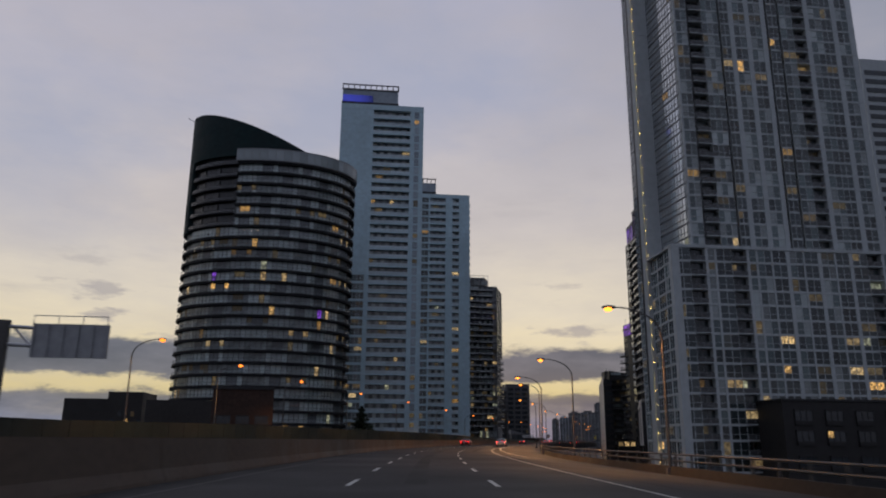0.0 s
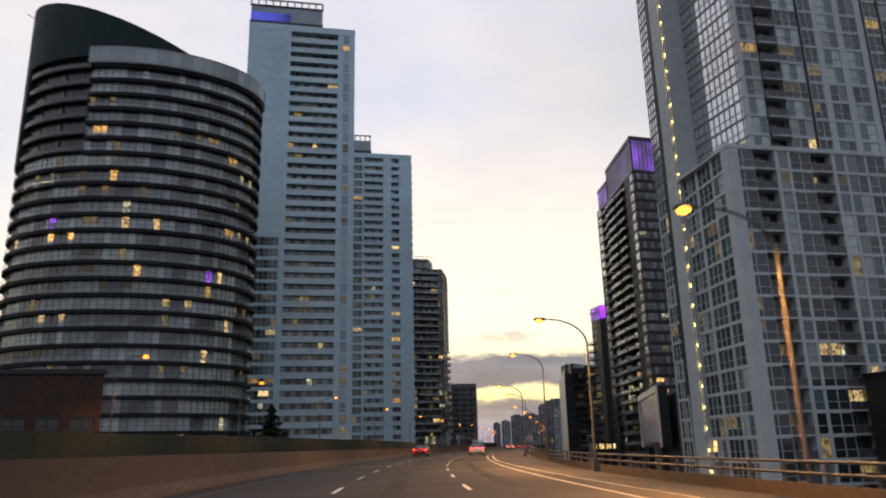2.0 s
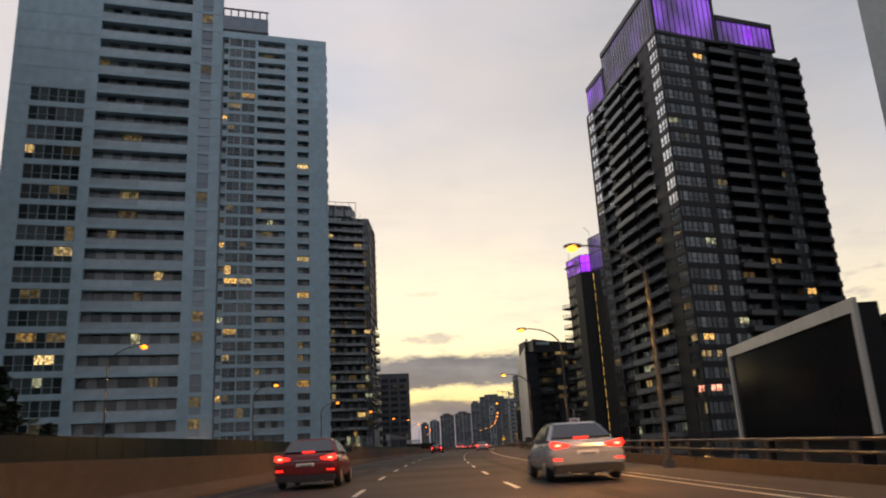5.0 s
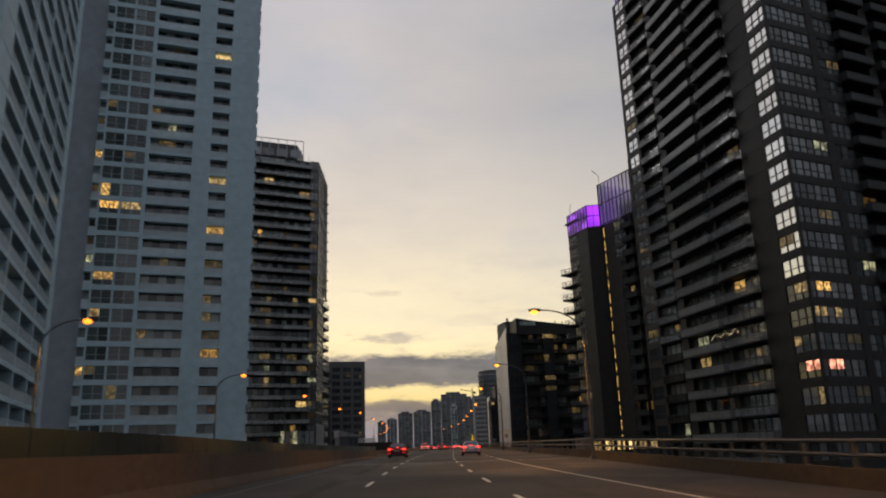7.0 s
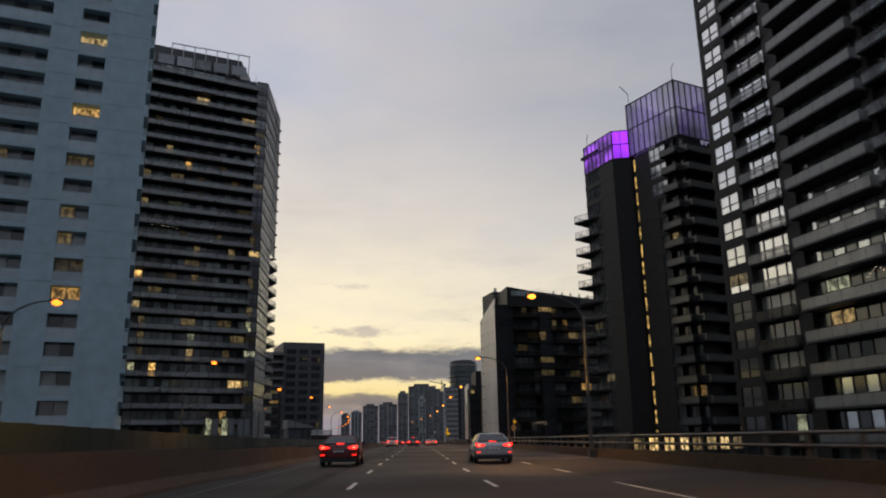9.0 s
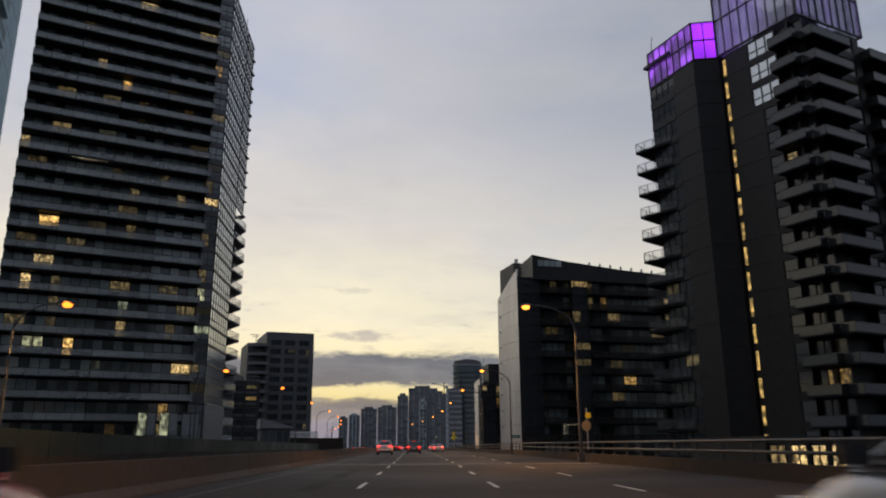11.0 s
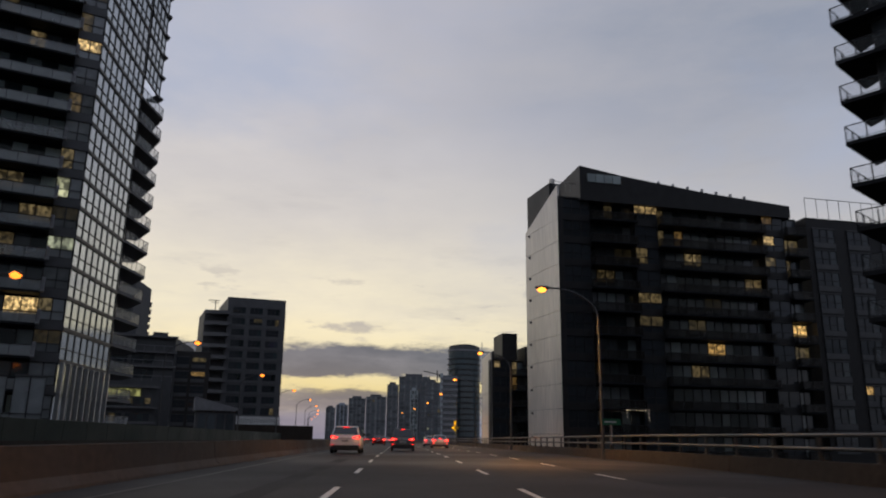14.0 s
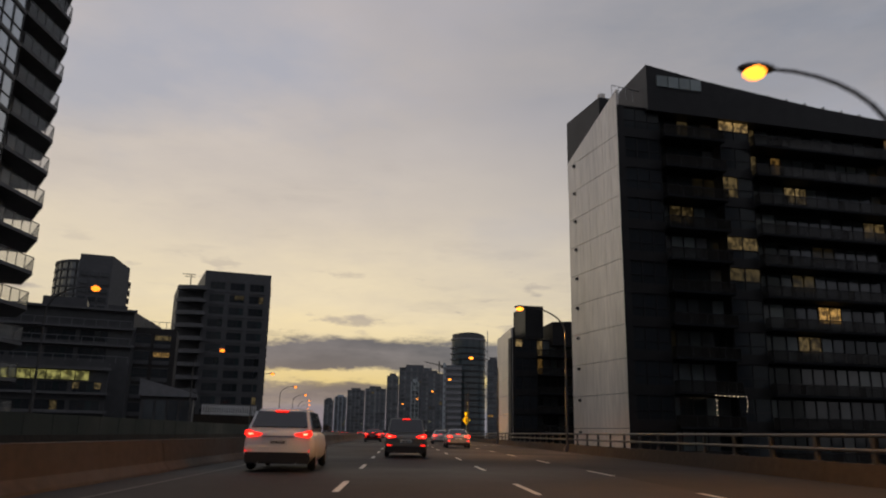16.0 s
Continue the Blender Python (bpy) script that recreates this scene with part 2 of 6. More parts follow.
glass_sky = mat("coated_glass", (0.54, 0.58, 0.60), 0.07, 0.75, grain=0.3, vary=0.2, per_object=0.3)
glass_blue = mat("flush_blue_window_glass", (0.30, 0.36, 0.41), 0.15, 0.1, grain=0.4, vary=0.4, per_object=0.8)
glass_pale = mat("teal_grey_glass", (0.065, 0.095, 0.098), 0.08, grain=0.5, vary=0.7, spec=0.8, per_object=1.4)
glass_face = mat("grey_reflecting_glass", (0.17, 0.185, 0.19), 0.08, 0.3, grain=0.5, vary=0.6, per_object=1.0)
glass_deep = mat("deep_teal_glass", (0.03, 0.042, 0.045), 0.06, grain=0.5, vary=0.7, spec=0.7, per_object=1.2)
frame_pale = mat("pale_window_frame", (0.43, 0.48, 0.49), 0.5, 0.1, grain=2.0, vary=0.15)
frame_blue = mat("pale_blue_window_frame", (0.34, 0.43, 0.46), 0.5, 0.1, grain=2.0, vary=0.15)
frame_grey = mat("window_frame", (0.18, 0.19, 0.20), 0.5, 0.3, grain=2.0, vary=0.15)
frame_dark = mat("dark_window_frame", (0.02, 0.02, 0.022), 0.5, 0.2, grain=2.0, vary=0.15)
zinc = mat("grey_metal_panels", (0.74, 0.69, 0.63), 0.34, 0.3, grain=3.0, vary=0.22, coarse=0.25, stretch=0.1)
lit_warm = mat("warm_lit_room", (0.12, 0.09, 0.05), 0.2, emit=(1.0, 0.62, 0.2), power=1.3, blot=3.4, spread=1.3)
lit_pale = mat("pale_lit_room", (0.12, 0.11, 0.08), 0.2, emit=(1.0, 0.74, 0.34), power=1.1, blot=3.4, spread=1.3)
lit_dim = mat("dimly_lit_room", (0.10, 0.085, 0.05), 0.15, emit=(0.9, 0.7, 0.34), power=0.15, blot=2.8, spread=1.0)
lit_cool = mat("cool_lit_room", (0.10, 0.11, 0.10), 0.2, emit=(0.8, 0.88, 0.6), power=0.7, blot=1.8, spread=1.0)
lit_purple = mat("purple_lit_room", (0.1, 0.05, 0.2), 0.2, emit=(0.35, 0.1, 0.9), power=0.8)
lit_pink = mat("pink_lit_room", (0.3, 0.1, 0.1), 0.2, emit=(1.0, 0.38, 0.25), power=1.8)
lit_stair = mat("lit_stairwell", (0.3, 0.25, 0.1), 0.2, emit=(1.0, 0.62, 0.17), power=0.6, blot=2.4)
purple_glass = mat("purple_backlit_glass", (0.22, 0.17, 0.32), 0.12, emit=(0.28, 0.08, 0.85), power=0.5, blot=0.12)
purple_hot = mat("bright_purple_panel", (0.2, 0.05, 0.5), 0.2, emit=(0.36, 0.03, 1.0), power=1.1, blot=0.1)
violet_glass = mat("violet_backlit_glass", (0.26, 0.12, 0.5), 0.15, emit=(0.4, 0.09, 0.95), power=0.75, blot=0.5)
lavender = mat("pale_lavender_glass", (0.46, 0.46, 0.54), 0.12, 0.3, grain=0.4, vary=0.3, emit=(0.3, 0.12, 0.85), power=0.13, blot=0.15, alpha=0.5)
blue_panel = mat("blue_lit_panel", (0.03, 0.05, 0.25), 0.3, emit=(0.08, 0.1, 0.8), power=0.35, blot=0.1)
tube_light = mat("strip_light", (0.3, 0.3, 0.25), 0.3, emit=(1.0, 0.88, 0.55), power=2.2, blot=0.9)
sodium = glow("sodium_lamp", (1.0, 0.3, 0.03), 3.6)
sodium_far = glow("far_sodium_lamp", (1.0, 0.24, 0.02), 2.6)
bulb = glow("facade_bulb", (1.0, 0.66, 0.16), 9.0)
string_bulb = glow("string_bulb", (1.0, 0.82, 0.55), 3.0)
tail_red = glow("tail_lamp_red", (1.0, 0.02, 0.012), 2.2)
tail_core = glow("tail_lamp_core", (1.0, 0.16, 0.10), 5.0)
tail_dim = mat("red_lamp_lens", (0.6, 0.01, 0.01), 0.15)
bark = mat("bark", (0.06, 0.045, 0.035), 0.9, grain=8.0, bump=0.5)
leaf = mat("conifer_leaf", (0.025, 0.04, 0.022), 0.8, grain=3.0, vary=0.4)
sign_grey = mat("sign_back_aluminium", (0.30, 0.31, 0.32), 0.5, 0.4, grain=1.5)
sign_green = mat("green_sign", (0.012, 0.12, 0.05), 0.5, grain=2.0)
sign_yellow = mat("yellow_sign", (0.95, 0.72, 0.02), 0.5, grain=2.0)
sign_white = mat("white_sign", (0.7, 0.7, 0.68), 0.5, grain=2.0)
black_frame = mat("black_frame", (0.01, 0.01, 0.012), 0.4, grain=1.0)

# ---- mesh helpers ----


def box(bm, x0, x1, y0, y1, z0, z1, mi=0):
    v = [bm.verts.new((x, y, z)) for z in (z0, z1) for x, y in ((x0, y0), (x1, y0), (x1, y1), (x0, y1))]
    for f in ((3, 2, 1, 0), (4, 5, 6, 7), (0, 1, 5, 4), (1, 2, 6, 5), (2, 3, 7, 6), (3, 0, 4, 7)):
        bm.faces.new([v[i] for i in f]).material_index = mi


def prism(bm, pts, z0, z1, mi=0):
    """Upright prism; z1 may be one height or one for each corner."""
    n = len(pts)
    tops = z1 if isinstance(z1, (list, tuple)) else [z1] * n
    lo = [bm.verts.new((x, y, z0)) for x, y in pts]
    hi = [bm.verts.new((x, y, t)) for (x, y), t in zip(pts, tops)]
    bm.faces.new(lo[::-1]).material_index = mi
    bm.faces.new(hi).material_index = mi
    for i in range(n):
        j = (i + 1) % n
        bm.faces.new((lo[i], lo[j], hi[j], hi[i])).material_index = mi


def tube(bm, path, radii, sides=8, mi=0):
    """A round bar along a path of points."""
    rings = []
    for i, p in enumerate(path):
        p = Vector(p)
        d = Vector(path[min(i + 1, len(path) - 1)]) - Vector(path[max(i - 1, 0)])
        q = d.to_track_quat("Z", "Y")
        r = radii[i] if isinstance(radii, (list, tuple)) else radii
        rings.append([bm.verts.new(p + q @ Vector((r * math.cos(a), r * math.sin(a), 0))) for a in (2 * math.pi * k / sides for k in range(sides))])
    for a, b in zip(rings, rings[1:]):
        for k in range(sides):
            bm.faces.new((a[k], a[(k + 1) % sides], b[(k + 1) % sides], b[k])).material_index = mi
    for ring in (rings[0][::-1], rings[-1]):
        bm.faces.new(ring).material_index = mi


def mesh_of(name, bm, mats):
    bmesh.ops.recalc_face_normals(bm, faces=bm.faces)
    me = bpy.data.meshes.new(name)
    bm.to_mesh(me)
    bm.free()
    for m in mats if isinstance(mats, (list, tuple)) else [mats]:
        me.materials.append(m)
    return me


def part(name, bm, mats, parent=None, label="", m=None):
    ob = new(name, mesh_of(name, bm, mats))
    return hang(ob, parent, label, m)


def hang(ob, parent=None, label="", m=None):
    if m is not None:
        ob.matrix_basis = m
    if parent is not None:
        ob.parent = parent
    return tagged(ob, label=label)


def thing(name, at, label, category, group="", kind=""):
    ob = new(name)
    ob.empty_display_size = 0.5
    ob.matrix_basis = at if isinstance(at, Matrix) else Matrix.Translation(at)
    return tagged(ob, label, category, group, kind)


# ---- facade units, shared between alike bays ----
UNITS = {}
LITS = {"warm": lit_warm, "pale": lit_pale, "cool": lit_cool, "dim": lit_dim, "purple": lit_purple, "pink": lit_pink}


def relief(xs, zs, cell, back, mats, name):
    """One connected mesh: a grid of cells in a wall, each at its own depth with its own material."""
    bm = bmesh.new()
    pool = {}

    def v(i, j, y):
        key = (i, j, round(y, 4))
        if key not in pool:
            pool[key] = bm.verts.new((xs[i], y, zs[j]))
        return pool[key]

    nx, nz = len(xs) - 1, len(zs) - 1

    def depth(i, j):
        return cell(i, j)[0] if 0 <= i < nx and 0 <= j < nz else back

    for i in range(nx):
        for j in range(nz):
            y, mi = cell(i, j)
            bm.faces.new((v(i, j, y), v(i + 1, j, y), v(i + 1, j + 1, y), v(i, j + 1, y))).material_index = mi
    for i in range(nx + 1):
        for j in range(nz):
            a, b = depth(i - 1, j), depth(i, j)
            if abs(a - b) > 1e-4:
                near = i - 1 if a < b else i
                bm.faces.new((v(i, j, a), v(i, j, b), v(i, j + 1, b), v(i, j + 1, a))).material_index = cell(near, j)[1]
    for j in range(nz + 1):
        for i in range(nx):
            a, b = depth(i, j - 1), depth(i, j)
            if abs(a - b) > 1e-4:
                near = j - 1 if a < b else j
                bm.faces.new((v(i, j, a), v(i, j, b), v(i + 1, j, b), v(i + 1, j, a))).material_index = cell(i, near)[1]
    return mesh_of(name, bm, mats)


def window_unit(w, h, look_of, lit=None, panes=2, variant=0):
    """Window bay: x along the wall, y inwards from its face, z up. Spandrel, frame and recessed panes."""
    wall, glass, fr, sill, deep = LOOKS[look_of]
    kinds = glass if isinstance(glass, tuple) else (glass,)
    key = ("w", round(w, 2), round(h, 2), look_of, lit, panes, variant if lit or len(kinds) > 1 else 0)
    if key not in UNITS:
        xs = [0.0]
        for k in range(panes):
            xs += [w * k / panes + 0.05, w * (k + 1) / panes - 0.05]
        xs.append(w)
        z0, z1 = max(sill, 0.06), h - 0.14
        zm = z0 + (z1 - z0) * 0.4
        zs = [0.0, z0, z0 + 0.06, zm - 0.03, zm + 0.03, z1 - 0.06, z1, h]
        rows = (2, 3, 4) if look_of in FULL else (2, 4)
        on = set()
        if lit:
            first = variant % panes
            on = {(first, 4)} | ({((variant + 1) % panes, 4)} if variant % 2 else {(first, 2)} if variant == 2 else set())
            if look_of in FULL:
                on |= {(a, b) for a, _ in on for b in rows[variant % 2:]}

        def cell(i, j):
            if j in (0, 6):
                return 0.0, 0
            if j in rows and i % 2 == 1:
                k = (i - 1) // 2
                if (k, j) in on:
                    return 0.13, 3
                g = (k * k + 2 * k + 3 * variant) % len(kinds)
                return 0.13, 3 + g if g else 1
            return 0.05, 2

        UNITS[key] = relief(xs, zs, cell, deep, [wall, kinds[0], fr, LITS[lit] if lit else kinds[0], *kinds[1:]], "window")
    return UNITS[key]


def balcony_unit(w, look_of, out=0.0, deep=1.5):
    """Balcony slab with its guard and cap, out to -out from the wall face."""
    key = ("b", round(w, 2), look_of, out, deep)
    if key not in UNITS:
        slab, guard, wlook, fr = BALCONIES[look_of]
        bm = bmesh.new()
        o = -out
        lo = -0.28 if look_of == "blue" else 0.0
        prof = [(deep, lo), (o, lo), (o, 0.2), (o + 0.02, 0.2), (o + 0.02, 1.1), (o - 0.01, 1.1), (o - 0.01, 1.17), (o + 0.09, 1.17), (o + 0.09, 1.1), (o + 0.06, 1.1), (o + 0.06, 0.2), (deep, 0.2)]
        mi = [0, 0, 0, 1, 2, 2, 2, 2, 2, 1, 0, 0]
        n = max(1, round(w / 1.5))
        xs = [0.0]
        for k in range(n):
            xs += [w * k / n + 0.025, w * (k + 1) / n - 0.025]
        xs.append(w)
        rings = [[bm.verts.new((x, y, z)) for y, z in prof] for x in xs]
        for i, (a, b) in enumerate(zip(rings, rings[1:])):
            for k in range(len(prof)):
                bm.faces.new((a[k], b[k], b[(k + 1) % len(prof)], a[(k + 1) % len(prof)])).material_index = 2 if mi[k] == 1 and i % 2 == 0 else mi[k]
        bm.faces.new(rings[0][::-1]), bm.faces.new(rings[-1])
        if out > 0.3:
            for x in (0.01, w - 0.05):
                box(bm, x, x + 0.04, o + 0.06, 0, 0.2, 1.14, 1)
        UNITS[key] = mesh_of("balcony", bm, [slab, guard, fr])
    return UNITS[key]


# looks whose panes run from sill to head
FULL = ("round", "round_sky", "set_cur", "set_faint", "set_blue")
# wall, glass, frame, sill height, depth of the wall
LOOKS = {
    "blue": (wall_blue, (glass_deep, glass_pale, glass_bal, glass_pale), frame_blue, 0.6, 0.3),
    "flush": (wall_blue, glass_blue, wall_blue, 0.3, 0.3),
    "grey": (wall_grey, (glass_pale, glass_deep, glass_pale, glass_cur), frame_pale, 0.18, 0.3),
    "grey_dark": (wall_grey, (glass_deep, glass_pale, glass_deep), frame_pale, 0.18, 0.3),
    "sky": (frame_grey, glass_sky, frame_grey, 0.0, 0.2),
    "skyd": (frame_dark, glass_sky, frame_dark, 0.15, 0.2),
    "char": (wall_charcoal, glass_mid, frame_dark, 0.7, 0.3),
    "char_dim": (wall_charcoal, (glass_dark, glass_bal, glass_deep), frame_dark, 0.7, 0.3),
    "set_cur": (slab_black, (glass_cur, glass_bal, glass_deep, glass_round), frame_dark, 0.06, 0.3),
    "set_sky": (slab_black, (glass_sky, glass_deep, glass_bal, glass_face), frame_dark, 0.06, 0.3),
    "set_mir": (slab_black, glass_mirror, frame_dark, 0.06, 0.3),
    "char_sky": (wall_black, glass_mirror, frame_dark, 0.75, 0.3),
    "round": (slab_black, (glass_round, glass_round, glass_bal, glass_cur, glass_round), frame_dark, 0.1, 0.2),
    "round_sky": (slab_black, glass_mirror, frame_dark, 0.1, 0.2),
    "set_faint": (slab_black, (glass_mid, glass_deep, glass_bal, glass_cur, glass_deep), frame_dark, 0.06, 0.3),
    "brick": (wall_dark, glass_dark, frame_dark, 0.8, 0.3),
    "blk": (wall_black, glass_dark, frame_dark, 0.7, 0.3),
    "blk_face": (wall_black, (glass_face, glass_bal, glass_face, glass_deep), frame_dark, 0.8, 0.3),
    "far": (wall_far, (glass_bal, glass_deep, glass_mid), frame_dark, 0.9, 0.3),
    "blk_sky": (wall_black, glass_sky, frame_dark, 0.6, 0.3),
    "set_black": (wall_black, glass_dark, frame_dark, 0.06, 0.3),
    "set_blue": (wall_blue, (glass_bal, glass_mid, glass_deep, glass_cur), frame_grey, 0.06, 0.3),
    "set_grey": (slab_grey, glass_deep, frame_grey, 0.06, 0.3),
}
BALCONIES = {
    "blue": (wall_blue, guard_blue, "set_blue", frame_blue),
    "grey": (wall_grey, guard_dark, "set_grey", frame_grey),
    "black": (slab_black, guard_black, "set_black", frame_dark),
    "smoke": (slab_black, guard_smoke, "set_cur", frame_dark),
    "faint": (slab_black, guard_soot, "set_faint", frame_dark),
    "mid": (slab_black, guard_grey, "set_mir", frame_dark),
    "pale": (slab_dark, guard_pale, "set_sky", frame_dark),
}


def basis(p, q, z=0.0):
    """Pose with x from p to q along the wall, y inwards (p is the left end seen from outside)."""
    u = (Vector((*q, 0)) - Vector((*p, 0))).normalized()
    inw = Vector((0, 0, 1)).cross(u)
    m = Matrix.Identity(4)
    m.col[0][:3], m.col[1][:3], m.col[2][:3], m.col[3][:3] = u, inw, (0, 0, 1), (p[0], p[1], z)
    return m


def pick_lit(rng, share):
    r = rng.random()
    if r > share:
        return "dim" if r < 2.2 * share else None
    return rng.choice(["warm", "warm", "pale", "pale", "pale", "cool"])


def facade(tower, p, q, z0, floors, fh, bays, lit=0.08, seed=1, deep=1.5, forced=None, lean=-1.3):
    """Fill a wall plane with bays. bays: (kind, width, look) with kind W window, P one-pane window, B balcony, S solid pier, D dark slot; forced: lit rooms by (bay, floor); lean: how much likelier lit rooms grow towards the top."""
    rng = random.Random(seed)
    base = basis(p, q) @ Matrix.Translation((0, -0.02, 0))
    forced = forced or {}
    back = tower.matrix_basis.inverted()
    length = (Vector(q) - Vector(p)).length
    k = length / sum(b[1] for b in bays)
    x = 0.0
    for bay, (kind, w, lk, *more) in enumerate(bays):
        w *= k
        out = more[0] if more else 0.0
        if kind in "SD":
            at = back @ base @ Matrix.Translation((x, 0, z0))
            if kind == "S" and w > 1.2:
                zs = [0.0]
                for f in range(floors):
                    zs += [f * fh + 0.06, (f + 1) * fh - 0.06]
                zs.append(floors * fh)
                cols = max(1, round(w / 4.0))
                xs = [0.0]
                for i in range(cols):
                    xs += [w * i / cols + 0.03, w * (i + 1) / cols - 0.03]
                xs.append(w)
                me = relief(xs, zs, lambda i, j: (0.0 if i % 2 and j % 2 else 0.035, 0), deep, [lk], "pier")
                hang(new("pier", me), tower, "", at)
            else:
                bm = bmesh.new()
                box(bm, 0, w, 0.5 if kind == "D" else 0.0, deep, 0, floors * fh)
                part("pier", bm, lk, tower, m=at)
        else:
            panes = 1 if kind == "P" else max(1, round(w / 1.3))
            for f in range(floors):
                l, var = pick_lit(rng, lit * (1.05 - 0.5 * lean + lean * f / floors)), rng.randrange(4)
                if (bay, f) in forced:
                    l, var = forced[bay, f], 1
                lf = lk if isinstance(lk, str) else lk[0] if f < lk[2] else lk[1]
                at = back @ base @ Matrix.Translation((x, 0, z0 + f * fh))
                if kind in "WP":
                    hang(new("window", window_unit(w, fh, lf, l, panes, var)), tower, "", at)
                else:
                    bal = hang(new("balcony", balcony_unit(w, lk, out, deep)), tower, "", at)
                    win = window_unit(w, fh - 0.2, BALCONIES[lk][2], l, panes, var)
                    hang(new("window", win), bal, "", Matrix.Translation((0, deep - 0.3, 0.2)))
        x += w


def core(tower, pts, z0, z1, material, name="core", label=""):
    bm = bmesh.new()
    prism(bm, pts, z0, z1)
    bm.transform(tower.matrix_basis.inverted())
    return part(name, bm, material, tower, label)


def wpart(name, bm, mats, tower, label=""):
    """Part drawn in world coordinates under a thing."""
    bm.transform(tower.matrix_basis.inverted())
    return part(name, bm, mats, tower, label)


def inset(pts, d):
    """Shrink a counter-clockwise outline by d."""
    n, res = len(pts), []
    for i in range(n):
        a, b, c = (Vector(pts[(i + k) % n]) for k in (-1, 0, 1))
        u, v = (b - a).normalized(), (c - b).normalized()
        n1, n2 = Vector((-u.y, u.x)), Vector((-v.y, v.x))
        t = (n1 + n2) / max(0.2, 1 + n1.dot(n2))
        res.append(tuple(b + d * t))
    return res


# ---- road ----
GROUND = -8.5
KNOTS = [(0, 4.6), (26, 5.3), (52, 6.6), (77, 8.8), (100, 11.6), (135, 14.5), (165, 16.7), (190, 17.9), (215, 19.1), (255, 20.6), (280, 21.0), (322, 20.2), (430, 20), (520, 15), (650, 11), (1500, 8)]
_s = np.arange(-60.0, 1400.0, 1.0)
_az = np.radians(np.interp(_s, [k[0] for k in KNOTS], [k[1] for k in KNOTS]))
_x, _y = np.cumsum(np.sin(_az)), np.cumsum(np.cos(_az))
_x, _y = _x - np.interp(0, _s, _x), _y - np.interp(0, _s, _y)


def road(s, off=0.0, up=0.0, bank=True):
    """Point on the deck, s metres along the lane and off metres to its right; the shoulder falls away to the right at first."""
    x, y, a = np.interp(s, _s, _x), np.interp(s, _s, _y), np.interp(s, _s, _az)
    z = 0.0042 * min(s, 330) if s > 0 else 0.0
    if bank and off > 5.5:
        z -= float(np.interp(s, [-60, 90, 130, 160, 195, 230], [0.8, 0.78, 0.68, 0.5, 0.3, 0.0])) * min(1.0, (off - 5.5) / (right_edge(s) - 5.5))
    return Vector((x + off * np.cos(a), y - off * np.sin(a), z + up))


def heading(s):
    return float(np.degrees(np.interp(s, _s, _az)))


def right_edge(s):
    return float(np.interp(s, [-60, 40, 75, 100, 180, 1400], [15.0, 14.2, 13.0, 12.2, 10.8, 10.5]))


def left_edge(s):
    return float(np.interp(s, [-60, 130, 156, 190, 225, 260, 1400], [-31.2, -31.2, -29.4, -27.2, -25.0, -23.9, -23.9]))


def strip(bm, s0, s1, a, b, up, step=8.0, mi=0):
    """Flat ribbon on the deck between offsets a and b (numbers or functions of s)."""
    if not callable(a) and a < 5.5 and (callable(b) or b > 5.5):
        strip(bm, s0, s1, a, 5.5, up, step, mi)
        a = 5.5
    n = max(1, math.ceil((s1 - s0) / step))
    prev = None
    for i in range(n + 1):
        s = s0 + (s1 - s0) * i / n
        pa, pb = (o(s) if callable(o) else o for o in (a, b))
        row = bm.verts.new(road(s, pa, up)), bm.verts.new(road(s, pb, up))
        if prev:
            bm.faces.new((prev[0], prev[1], row[1], row[0])).material_index = mi
        prev = row


def sweep(bm, s0, s1, off, profile, step=8.0, mi=0):
    """Solid with a closed cross-section (offset, height) along the road."""
    n = max(1, math.ceil((s1 - s0) / step))
    prev = None
    for i in range(n + 1):
        s = s0 + (s1 - s0) * i / n
        o = off(s) if callable(off) else off
        ring = [bm.verts.new(road(s, o + dx, z)) for dx, z in profile]
        if prev:
            for k in range(len(ring)):
                bm.faces.new((prev[k], prev[(k + 1) % len(ring)], ring[(k + 1) % len(ring)], ring[k])).material_index = mi
        else:
            bm.faces.new(ring)
        prev = ring
    bm.faces.new(prev[::-1])


